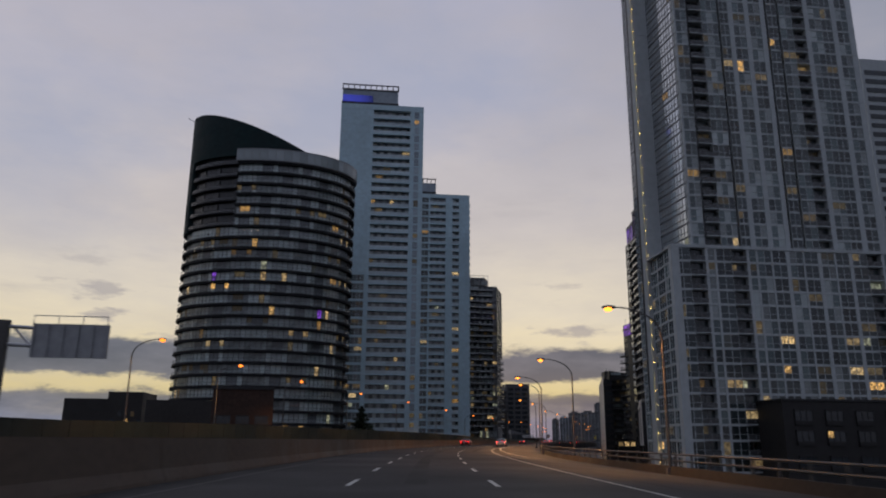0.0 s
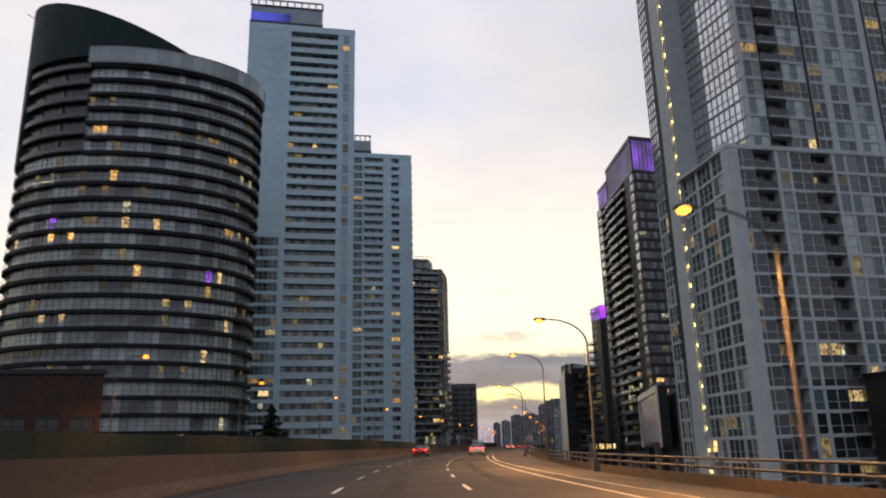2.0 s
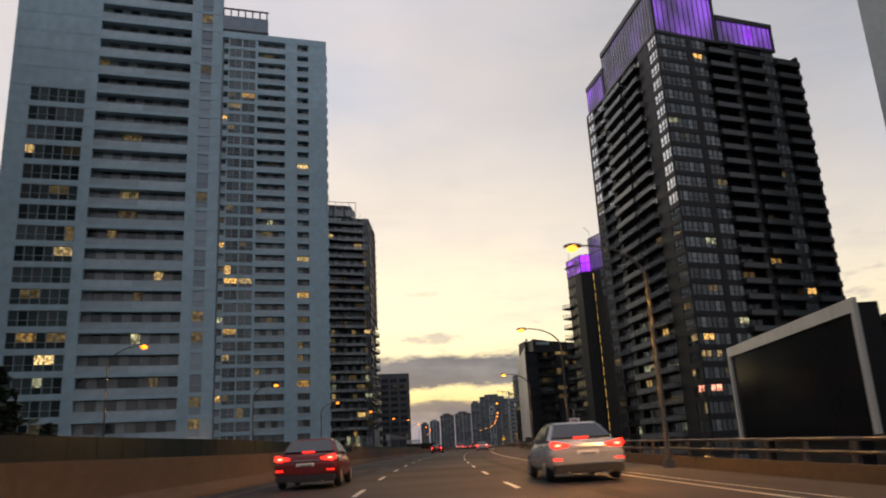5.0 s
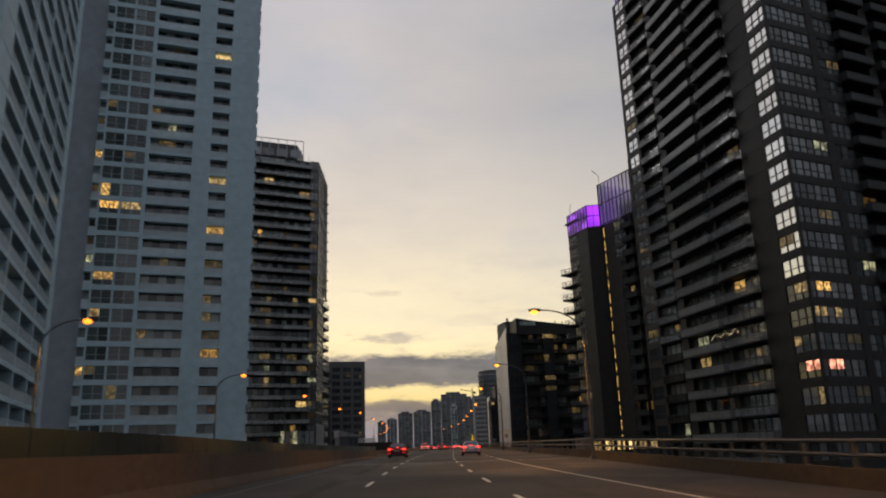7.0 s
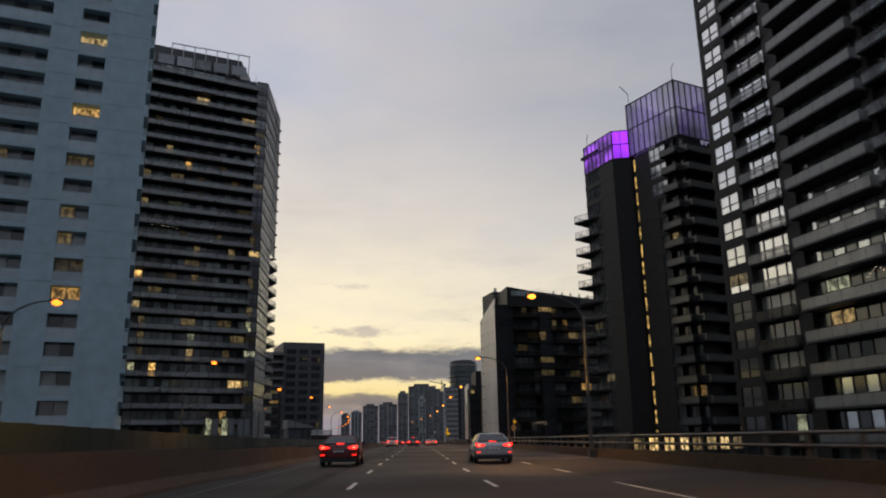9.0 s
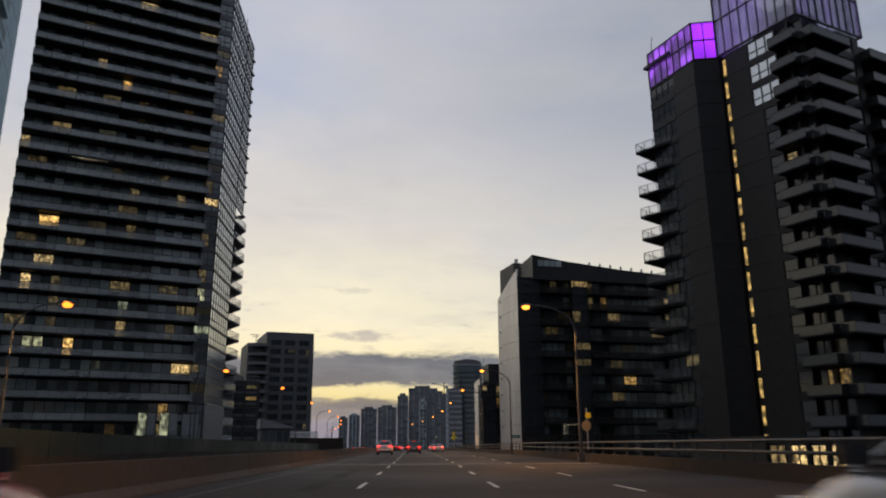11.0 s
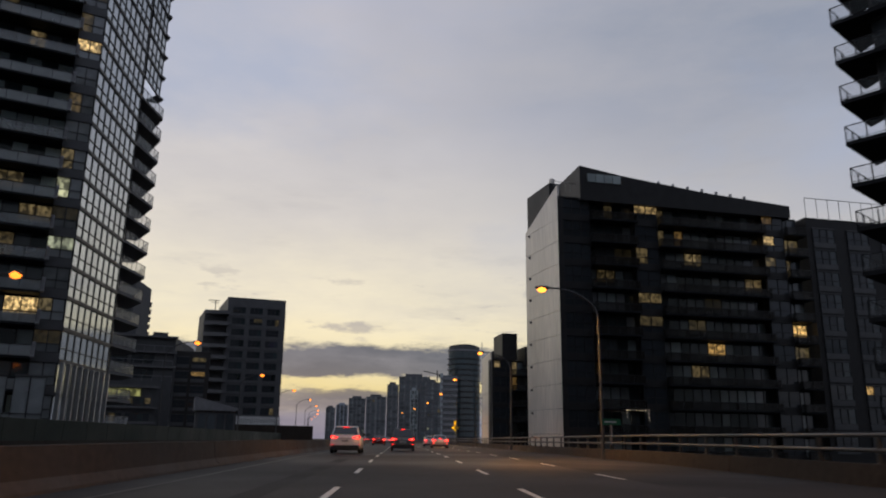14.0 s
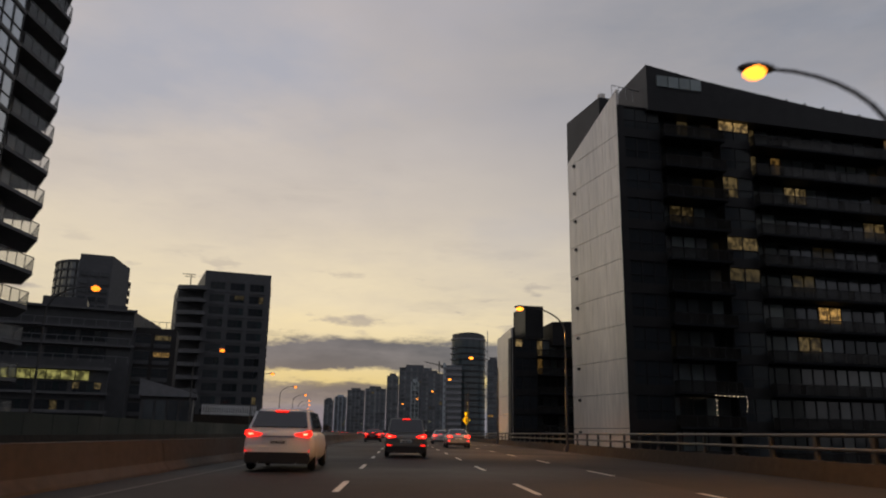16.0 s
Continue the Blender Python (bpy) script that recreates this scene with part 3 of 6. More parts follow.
def deck():
    bm = bmesh.new()
    n = 140
    prev = None
    for i in range(n + 1):
        s = -50 + 1400 * i / n
        r, left = right_edge(s) + 0.5, left_edge(s) - 0.5
        ring = [bm.verts.new(road(s, o, z)) for o, z in ((left, 0), (5.5, 0), (r, 0), (r, -1.4), (left, -1.4))]
        if prev:
            for k in range(5):
                bm.faces.new((prev[k], prev[(k + 1) % 5], ring[(k + 1) % 5], ring[k]))
        prev = ring
    ob = part("road", bm, asphalt)
    tagged(ob, "dark worn asphalt deck of a raised city expressway", "road", kind="structure")
    bm = bmesh.new()
    strip(bm, -50, 60, lambda s: 6.6, lambda s: float(np.interp(s, [-50, 20, 60], [10.0, 9.2, 6.9])), 0.006)
    for s0, s1, a, b in ((70, 200, 3.0, 3.5), (150, 330, -3.4, -2.9), (20, 120, -0.5, 0.1), (60, 480, 5.35, lambda s: right_edge(s) - 0.2)):
        strip(bm, s0, s1, a, b, 0.005)
    part("asphalt_patch", bm, old_asphalt, ob)
    # painted lines, each dash a piece

    def line(s0, s1, off, w=0.13, paint=paint_white):
        bm = bmesh.new()
        strip(bm, s0, s1, off - w / 2, off + w / 2, 0.012, 4.0)
        part("lane_line", bm, paint, ob)

    for off in (-1.85, 1.85):
        for s in np.arange(-8.0, 520.0, 9.0):
            line(s, s + 3.0, off)
    for s in np.arange(238.0, 520.0, 9.0):
        line(s + 4, s + 7, 5.2)
    for s in np.arange(0.0, 400.0, 9.0):
        line(s, s + 3.0, -13.0)
    line(-40, 600, -5.5, 0.11, paint_faint)
    line(-10, 236, 5.1, 0.12, paint_half)
    bm = bmesh.new()
    strip(bm, 60, 150, lambda s: 5.6 + max(0, (110 - s)) * 0.03, lambda s: 5.73 + max(0, (110 - s)) * 0.03, 0.012)
    part("gore_line", bm, paint_white, ob)
    for s in (131.0, 228.0, 295.0, 395.0):
        bm = bmesh.new()
        strip(bm, s, s + 0.35, -6.2, lambda s: right_edge(s) - 0.5, 0.011)
        part("expansion_joint", bm, paint_half, ob)
    return ob


deck()
bm = bmesh.new()
bmesh.ops.create_grid(bm, x_segments=24, y_segments=24, size=3500)
g = part("ground", bm, ground_mat, m=Matrix.Translation((0, 0, GROUND)))
tagged(g, "dark paved city ground below the raised road", "ground", kind="structure")

# median barrier in cast lengths
JERSEY = [(-0.35, 0), (0.35, 0), (0.33, 0.08), (0.19, 0.33), (0.1, 1.07), (-0.1, 1.07), (-0.19, 0.33), (-0.33, 0.08)]
bar = thing("median_barrier", (0, 0, 0), "tan concrete median barrier between the two carriageways", "barrier", kind="structure")
for i in range(24):
    s0 = -40 + 20.0 * i
    bm = bmesh.new()
    high = float(np.interp(s0 + 10, [150, 188, 210, 228, 250, 271, 340], [1.1, 1.15, 1.1, 1.06, 0.92, 0.8, 0.78])) / 1.07
    sweep(bm, s0 + 0.02, s0 + 19.97, -6.9, [(a, b * high) for a, b in JERSEY], 5.0)
    part("barrier_block", bm, concrete, bar)
bm = bmesh.new()
sweep(bm, 440, 1300, -6.9, [(a, b * 0.77) for a, b in JERSEY], 20.0)
part("barrier_block", bm, concrete, bar)

# parapets with two steel rails
PARAPET = [(-0.25, -0.1), (0.25, -0.1), (0.2, 0.52), (-0.12, 0.52)]
for name, off, label in (("parapet_east", right_edge, "concrete bridge parapet with two grey steel rails"), ("parapet_west", left_edge, "concrete parapet with a tall dark green screen")):
    par = thing(name, (0, 0, 0), label, "parapet", kind="structure")
    for i in range(26):
        s0 = -40 + 20.0 * i
        bm = bmesh.new()
        sweep(bm, s0 + 0.02, s0 + 19.98, off, PARAPET, 5.0)
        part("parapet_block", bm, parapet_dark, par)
    bm = bmesh.new()
    sweep(bm, 480, 1300, off, PARAPET, 20.0)
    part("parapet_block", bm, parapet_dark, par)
    if name == "parapet_west":
        # dark green screen in panels, tallest halfway along
        for i in range(130):
            s0 = -40 + 4.0 * i
            h = float(np.interp(s0, [0, 60, 110, 160, 215, 245, 262, 304, 320, 370], [2.3, 2.5, 3.15, 3.25, 3.1, 2.8, 2.5, 2.0, 1.85, 1.85]))
            bm = bmesh.new()
            sweep(bm, s0 + 0.03, s0 + 3.97, lambda t: off(t) + 0.1, [(-0.04, 0.45), (0.04, 0.45), (0.04, h), (-0.04, h)], 4.0)
            part("screen_panel", bm, screen_green, par, "dark green screen panel")
    if name == "parapet_east":
        for i in range(13):
            s0 = -40 + 40.0 * i
            for h in (0.84, 1.2):
                bm = bmesh.new()
                tube(bm, [road(s0 + 5.0 * k, off(s0 + 5.0 * k) + 0.05, h) for k in range(9)], 0.055)
                part("rail", bm, rail_steel, par)
        post = bmesh.new()
        box(post, -0.05, 0.05, -0.05, 0.05, 0, 0.7)
        box(post, -0.12, 0.12, -0.1, 0.1, 0, 0.03)
        me = mesh_of("rail_post", post, rail_steel)
        for s in np.arange(-39.0, 478.0, 2.6):
            p = road(s, off(s) + 0.05, 0.515)
            hang(new("rail_post", me), par, "", pose(*p, 0, 0, -heading(s)))

# ---- street lamps ----


def street_lamp(arm, lens, top=7.35, big=1.0):
    th = thing("street_lamp", (0, 0, 0), "tall grey steel street lamp with curved arm and orange light", "street lamp", "street lamps along the expressway")
    bm = bmesh.new()
    n = 8
    path = [(0, 0, -2.0), (0, 0, 3.5), (0, 0, top)]
    rad = [0.105, 0.09, 0.07]
    for k in range(1, n + 1):
        a = math.pi / 2 * k / n
        path.append((-arm * (1 - math.cos(a)), 0, top + 1.75 * math.sin(a)))
        rad.append(0.07 - 0.03 * k / n)
    tube(bm, path, rad, 10)
    box(bm, -0.2, 0.2, -0.2, 0.2, -1.2, -0.3)
    part("pole", bm, pole_grey, th)
    bm = bmesh.new()
    x, z = -arm - 0.35, top + 1.72
    bmesh.ops.create_uvsphere(bm, u_segments=12, v_segments=8, radius=1.0, matrix=Matrix.Translation((x, 0, z + 0.03)) @ Matrix.Diagonal((0.45, 0.2, 0.13, 1)))
    part("lamp_head", bm, pole_grey, th)
    bm = bmesh.new()
    bmesh.ops.create_uvsphere(bm, u_segments=12, v_segments=8, radius=1.0, matrix=Matrix.Translation((x - 0.05, 0, z - 0.06)) @ Matrix.Diagonal((0.27 * big, 0.21 * big, 0.19 * big, 1)))
    part("lens", bm, lens, th, "glowing orange lens")
    return th


def lamp_light(p, watts=9500):
    d = bpy.data.lights.new("lamp_light", "SPOT")
    d.energy, d.color, d.spot_size, d.spot_blend, d.shadow_soft_size = watts, (1.0, 0.47, 0.13), radians(150), 0.6, 0.2
    ob = new("lamp_light", d)
    ob.matrix_basis = Matrix.Translation(p)


east = street_lamp(2.75, sodium)
first = True
# along the road, sideways, up, watts
for s, dx, dz, watts in ((44.7, -0.22, 0.29, 4500), (76.8, 0.15, 0.46, 9500), (102.7, -0.74, 0.72, 9500), (133.6, -0.3, 0.9, 8000), (159.7, -1.13, -0.45, 6500), (188.5, -0.31, 0.17, 4000), (224.2, -0.2, -0.28, 3400), (261, -0.2, 0, 3400), (298.0, -0.74, 0.04, 3400), (335.0, -0.29, -0.55, 3400), (371, 0, -0.08, 3400), (407, 0, 0, 4000), (443, 0, 0, 4000), (480, 0, 0, 0), (516, 0, 0, 0), (552, 0, 0, 0)):
    p = road(s, right_edge(s) - (0.22 if s > 150 else -0.1) + dx, 0.74 - (1.1 if s < 110 else 0.0) + dz, False)
    m = pose(*p, 0, 0, -heading(s))
    if first:
        east.matrix_basis, first = m, False
    else:
        copy_thing(east, m)
    if watts:
        lamp_light(m @ Vector((-3.2, 0, 8.6)), watts)
west = street_lamp(2.6, sodium_far, 8.3, 1.15)
first = True
for s, dx, dz in ((74, 0, 0), (97, 0, -0.2), (126, -0.8, 0), (156, -0.3, -0.2), (190, -0.5, -0.2), (225, -0.5, -0.8), (260, -0.5, -1.25), (295, -0.5, -1.35), (334, -0.4, -1.6), (369, 0, -0.8), (405, 0, -1.0), (440, 0, -1.0), (475, 0, -1.0), (510, 0, -1.0), (546, 0, -1.0), (582, 0, -1.0), (620, 0, -1.0), (658, 0, -1.0)):
    p = road(s, left_edge(s) + dx, 0.74 + dz)
    m = pose(*p, 0, 0, 180 - heading(s))
    if first:
        west.matrix_basis, first = m, False
    else:
        copy_thing(west, m)
    if s < 320:
        lamp_light(m @ Vector((-3.0, 0, 9.5)), 3000)

# ---- round dark condominium with a swooping crown ----


def round_tower():
    cx, cy, a, b = -25.3, 196.0, 22.0, 14.5
    th = thing("round_condo_tower", (cx, cy, GROUND), "dark rounded condominium tower with wrap-around balconies and a swooping crown", "apartment tower")
    rng = random.Random(5)

    def at(deg, grow=0.0):
        t = radians(deg)
        return (a + grow) * math.cos(t), (b + grow) * math.sin(t)

    top, fh = 73.0 - GROUND, 2.82
    bm = bmesh.new()
    prism(bm, [at(d, -1.7) for d in range(0, 360, 6)], 0, top)
    part("core", bm, wall_charcoal, th)
    floors = 27
    z0 = top - floors * fh
    degs = [180 + 180 * k / 13 for k in range(15)]
    for f in range(floors):
        z = z0 + f * fh
        cut = f >= floors - 7
        # continuous curved slab, black edge deepened to hold the shade beneath, and frosted guard
        lo = 250 if cut else 165
        ring = [lo + (375 - lo) * k / 44 for k in range(45)]
        bm = bmesh.new()
        prof = [(-1.5, -0.42), (0.12, -0.42), (0.12, 0.22), (0.03, 0.2), (0.03, 1.05), (0.06, 1.05), (0.06, 1.1), (-0.04, 1.1), (-0.04, 1.05), (-0.02, 1.05), (-0.02, 0.2), (-1.5, 0.2)]
        mi = [0, 0, 0, 1, 2, 2, 2, 2, 2, 1, 0, 0]
        rows = [[bm.verts.new((*at(d, g), z + h)) for g, h in prof] for d in ring]
        for p, q in zip(rows, rows[1:]):
            for k in range(12):
                bm.faces.new((p[k], q[k], q[(k + 1) % 12], p[(k + 1) % 12])).material_index = mi[k]
        bm.faces.new(rows[0]), bm.faces.new(rows[-1][::-1])
        part("balcony_ring", bm, [slab_black, guard_round, frame_dark], th)
        for k in range(14):
            if cut and degs[k] < 248:
                continue
            p, q = at(degs[k], -0.6), at(degs[k + 1], -0.6)
            l = pick_lit(rng, 0.12)
            if (f, k) in ((15, 4), (12, 9)):
                l = "purple"
            w = (Vector(q) - Vector(p)).length
            # end panes swapped to mirror glass to put in the sky's glint
            hang(new("window", window_unit(w, fh, "round_sky" if k > 11 else "round", None if k > 11 else l, 4, rng.randrange(4))), th, "", basis(p, q, z))
    # dark crown wall that rises over the west end
    bm = bmesh.new()
    pts = [at(d, 0.35) for d in range(150, 322, 4)]
    tops = []
    for x, y in pts:
        u = (x + a) / (2 * a)
        tops.append(top + 0.5 + 12.0 * max(0.0, 1 - (max(0.0, u) / 0.72) ** 1.3))
    n = len(pts)
    inn = [at(d, -0.5) for d in range(150, 322, 4)]
    floor_of = [top - 19.5 if x < -a * 0.93 else (top - 1.2) for x, y in pts]
    vs = []
    for (x, y), (xi, yi), t, l in zip(pts, inn, tops, floor_of):
        vs.append([bm.verts.new(c) for c in ((x, y, l), (x, y, t), (xi, yi, t), (xi, yi, l))])
    for p, q in zip(vs, vs[1:]):
        for k in range(4):
            bm.faces.new((p[k], q[k], q[(k + 1) % 4], p[(k + 1) % 4]))
    bm.faces.new(vs[0])
    bm.faces.new(vs[-1][::-1])
    part("crown_wall", bm, crown_dark, th, "plain charcoal crown wall with a curved top")
    # flat dark end panel under the crown, and five short balconies beside it
    bm = bmesh.new()
    prism(bm, [at(d, 0.3) for d in range(165, 207, 3)] + [at(d, -1.2) for d in range(204, 162, -3)], top - 20, top - 0.5)
    part("end_panel", bm, crown_dark, th, "charcoal curtain wall panel at the rounded end")
    for f in range(6):
        z = top - 19.7 + f * fh * 1.15
        bm = bmesh.new()
        prof = [(-0.85, 0), (0.05, 0), (0.05, 0.28), (0.04, 0.28), (0.04, 1.1), (0.0, 1.1), (0.0, 0.28), (-0.85, 0.28)]
        rows = [[bm.verts.new((*at(205 + 3 * i, g), z + h)) for g, h in prof] for i in range(16)]
        for p, q in zip(rows, rows[1:]):
            for k in range(8):
                bm.faces.new((p[k], q[k], q[(k + 1) % 8], p[(k + 1) % 8])).material_index = 1 if k in (3, 4, 5) else 0
        bm.faces.new(rows[0]), bm.faces.new(rows[-1][::-1])
        part("short_balcony", bm, [slab_black, guard_dark], th)
        for d in (206, 221, 236):
            p, q = at(d, -0.65), at(d + 14, -0.65)
            hang(new("window", window_unit((Vector(q) - Vector(p)).length, fh, "blk", None, 3)), th, "", basis(p, q, z))
    bm = bmesh.new()
    tube(bm, [(-a + 1, 0, top + 12.5), (-a - 2.2, -0.5, top + 14.2)], 0.09, 6)
    part("roof_davit", bm, steel, th)
    # pale glazed penthouse band in front of the crown wall
    for k in range(24):
        p, q = at(249 + 5.2 * k, 0.45), at(249 + 5.2 * (k + 1), 0.45)
        w = (Vector(q) - Vector(p)).length
        bm = bmesh.new()
        box(bm, 0, w, 0, 0.3, -2.6, 0.7, 0)
        box(bm, 0.08, w - 0.05, -0.03, 0.02, -2.3, 0.35, 1)
        part("penthouse_pane", bm, [frame_grey, glass_pent], th, "", basis(p, q, top))
    # low base towards the ramp, and a pale lobby
    bm = bmesh.new()
    prism(bm, [(-21.7, -22), (-4, -22), (-4, -9), (-21.7, -9)], 0, 18.5)
    part("podium", bm, wall_dark, th, "dark brick podium")
    for k in range(12):
        p, q = at(215 + 10 * k, 0.3), at(215 + 10 * k + 8.6, 0.3)
        bm = bmesh.new()
        box(bm, 0, (Vector(q) - Vector(p)).length, 0, 0.3, 4.4, 8.8)
        part("lobby_pane", bm, glass_cur, th, "", basis(p, q, 0))


def low_dark_block():
    th = thing("low_dark_building", (-20, 145, GROUND), "low dark brown building beside the ramp", "building")
    core(th, [(-26, 138), (-15.3, 138), (-17.2, 144), (-26, 144)], GROUND, 10.2, brick_brown, "wall")
    bm = bmesh.new()
    prism(bm, [(-26.2, 137.8), (-15.1, 137.8), (-17.0, 144.2), (-26.2, 144.2)], 10.2, 10.7)
    wpart("roof_edge", bm, black_frame, th)
    back = th.matrix_basis.inverted()
    for k in range(3):
        hang(new("window", window_unit(2.4, 2.2, "brick", None, 2)), th, "", back @ basis((-25, 137.85), (-15, 137.85), 3.5) @ Matrix.Translation((3.3 * k, 0, 0)))


low_dark_block()


round_tower()



def string_lights(points, label):
    """Small warm bulbs along a line of points, one thing."""
    th = thing("string_lights", points[0], label, "string lights", "string lights on balconies")
    bm = bmesh.new()
    bmesh.ops.create_icosphere(bm, subdivisions=1, radius=0.036)
    me = mesh_of("bulb", bm, string_bulb)
    for p, q in zip(points, points[1:]):
        d = Vector(q) - Vector(p)
        n = max(1, round(d.length / 0.4))
        for k in range(n):
            hang(new("bulb", me), th, "", Matrix.Translation(Vector(p) + d * k / n - Vector(points[0])))
    bm = bmesh.new()
    tube(bm, [Vector(p) - Vector(points[0]) for p in points], 0.01, 4)
    part("cord", bm, frame_dark, th)


string_lights([(-31.4, 181.2, 52.2), (-30.2, 181.1, 51.6), (-29.2, 181.1, 52.2), (-28.2, 181.1, 51.6), (-27.2, 181.1, 52.2), (-26.0, 181.1, 51.7)], "string of white lights looped along a balcony guard")
string_lights([(-42.8, 186.6, 47.0), (-41.8, 185.6, 48.0), (-40.8, 185.2, 48.0), (-40.6, 185.1, 47.2), (-39.4, 184.4, 47.2), (-39.2, 184.3, 48.0), (-37.8, 183.8, 48.0), (-37.0, 183.4, 47.2)], "string of white lights looped along a balcony guard")
string_lights([(45.0, 354.7, 42.6), (49.8, 355.2, 42.4)], "straight string of yellow lights under a balcony")
string_lights([(126.5, 358.2, 4.4), (126.5, 358.2, 6.0), (129.4, 357.7, 6.0), (129.4, 357.7, 4.4)], "white lights framing a dark balcony door")
string_lights([(97.4 - 0.14 * k, 251.0 - k, 14.6 + (0.35 if k % 2 else -0.2)) for k in range(7)], "zigzag string of white lights on a balcony")

# ---- two pale blue-grey towers ----


def blue_tower_tall():
    x0, x1, y0, y1, top = -9.4, 18.0, 229.5, 268.0, 110.6
    th = thing("tall_condo_tower", (x0, y0, GROUND), "tall pale blue-grey condominium tower with recessed balconies", "apartment tower")
    out = [(x0, y0), (x1, y0), (x1, y1), (x0, y1)]
    # core toned darker than the precast for the dim depth behind balconies
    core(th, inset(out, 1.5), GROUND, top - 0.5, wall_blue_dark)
    fh, n = 2.82, 42
    z0 = top - 1.8 - n * fh
    low = 22
    facade(th, (x0, y0), (x1, y0), z0, low, fh, [("S", 2.6, wall_blue), ("W", 3.4, "blue"), ("W", 3.4, "blue"), ("S", 1.4, wall_blue), ("B", 6.1, "blue"), ("B", 6.1, "blue"), ("S", 1.4, wall_blue), ("P", 2.7, "flush"), ("S", 0.3, wall_blue)], 0.17, 11, deep=1.35)
    facade(th, (x0, y0), (x1, y0), z0 + low * fh, n - low, fh, [("S", 10.8, wall_blue), ("B", 6.1, "blue"), ("B", 6.1, "blue"), ("S", 1.4, wall_blue), ("P", 2.7, "flush"), ("S", 0.3, wall_blue)], 0.07, 12, deep=1.35)
    facade(th, (x1, y0), (x1, y1), z0, n, fh, [("S", 4.0, wall_blue), ("B", 7.0, "blue"), ("S", 0.4, wall_blue), ("B", 7.0, "blue"), ("S", 0.4, wall_blue), ("B", 7.0, "blue"), ("S", 0.4, wall_blue), ("B", 7.0, "blue"), ("S", 3.0, wall_blue)], 0.03, 13)
    bm = bmesh.new()
    box(bm, x0 - 0.06, x1 + 0.06, y0 - 0.06, y1, top - 1.8, top)
    wpart("parapet", bm, wall_blue, th)
    core(th, [(x0 + 0.2, y0 + 0.5), (9.4, y0 + 0.5), (9.4, y0 + 16), (x0 + 0.2, y0 + 16)], top, top + 5.6, wall_blue_dark, "plant_room", "grey rooftop plant room washed with blue light")
    bm = bmesh.new()
    box(bm, x0 + 0.3, 1.0, y0 + 0.38, y0 + 0.5, top + 0.7, top + 3.4)
    wpart("lit_panel", bm, blue_panel, th, "blue-lit panel")
    bm = bmesh.new()
    box(bm, x0, 9.5, y0 + 0.3, y0 + 0.6, top - 0.1, top + 0.9)
    box(bm, x0, 9.5, y0 + 0.3, y0 + 0.5, top + 7.0, top + 7.4)
    for k in range(11):
        x = x0 + 0.1 + k * 1.86
        box(bm, x, x + 0.3, y0 + 0.3, y0 + 0.5, top + 5.5, top + 7.1)
    box(bm, x0, 9.5, y0 + 0.35, y0 + 0.5, top + 5.2, top + 5.7)
    box(bm, x0, 9.5, y0 + 15, y0 + 15.2, top + 5.2, top + 7.4)
    box(bm, 9.2, 9.5, y0 + 0.3, y0 + 15.2, top + 7.0, top + 7.4)
    wpart("roof_screen", bm, black_frame, th)


blue_tower_tall()


def blue_tower_low():
    x0, x1, y0, y1, top = 18.4, 42.6, 292.0, 316.0, 101.5
    th = thing("lower_condo_tower", (x0, y0, GROUND), "pale blue-grey condominium tower with narrow columns of balconies", "apartment tower")
    out = [(x0 - 14, y0), (x1, y0), (x1, y1), (x0 - 14, y1)]
    # darker core colour stands in for shade deep in the recesses
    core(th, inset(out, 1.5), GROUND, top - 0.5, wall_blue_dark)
    fh, n = 2.82, 38
    z0 = top - 1.6 - n * fh
    facade(th, (x0, y0), (x1, y0), z0, n, fh, [("B", 1.0, "blue"), ("S", 0.25, wall_blue), ("W", 2.8, "blue"), ("S", 0.25, wall_blue), ("W", 3.0, "blue"), ("S", 0.6, wall_blue), ("B", 6.5, "blue"), ("S", 2.9, wall_blue), ("B", 2.7, "blue"), ("S", 4.4, wall_blue)], 0.1, 21, deep=1.35)
    facade(th, (x1, y0), (x1, y1), z0, n, fh, [("S", 1.0, wall_blue), ("B", 6.0, "blue", 0.4), ("S", 1.5, wall_blue), ("B", 6.0, "blue", 0.4), ("S", 6.0, wall_blue)], 0.05, 22)
    bm = bmesh.new()
    box(bm, x0 - 14, x1 + 0.05, y0 - 0.05, y1, top - 1.6, top)
    wpart("parapet", bm, wall_blue, th)
    core(th, [(16, y0 + 1), (28.6, y0 + 1), (28.6, y0 + 14), (16, y0 + 14)], top, top + 5.0, wall_blue_dark, "plant_room")
    bm = bmesh.new()
    box(bm, 16, 28.7, y0 + 0.8, y0 + 1, top - 0.1, top + 1.2)
    box(bm, 16, 28.7, y0 + 0.8, y0 + 1, top + 6.6, top + 7.0)
    for k in range(8):
        box(bm, 16.2 + k * 1.7, 16.5 + k * 1.7, y0 + 0.8, y0 + 1, top + 5.0, top + 6.7)
    wpart("roof_screen", bm, black_frame, th)


blue_tower_low()

# ---- dark slab tower with a glass flank ----


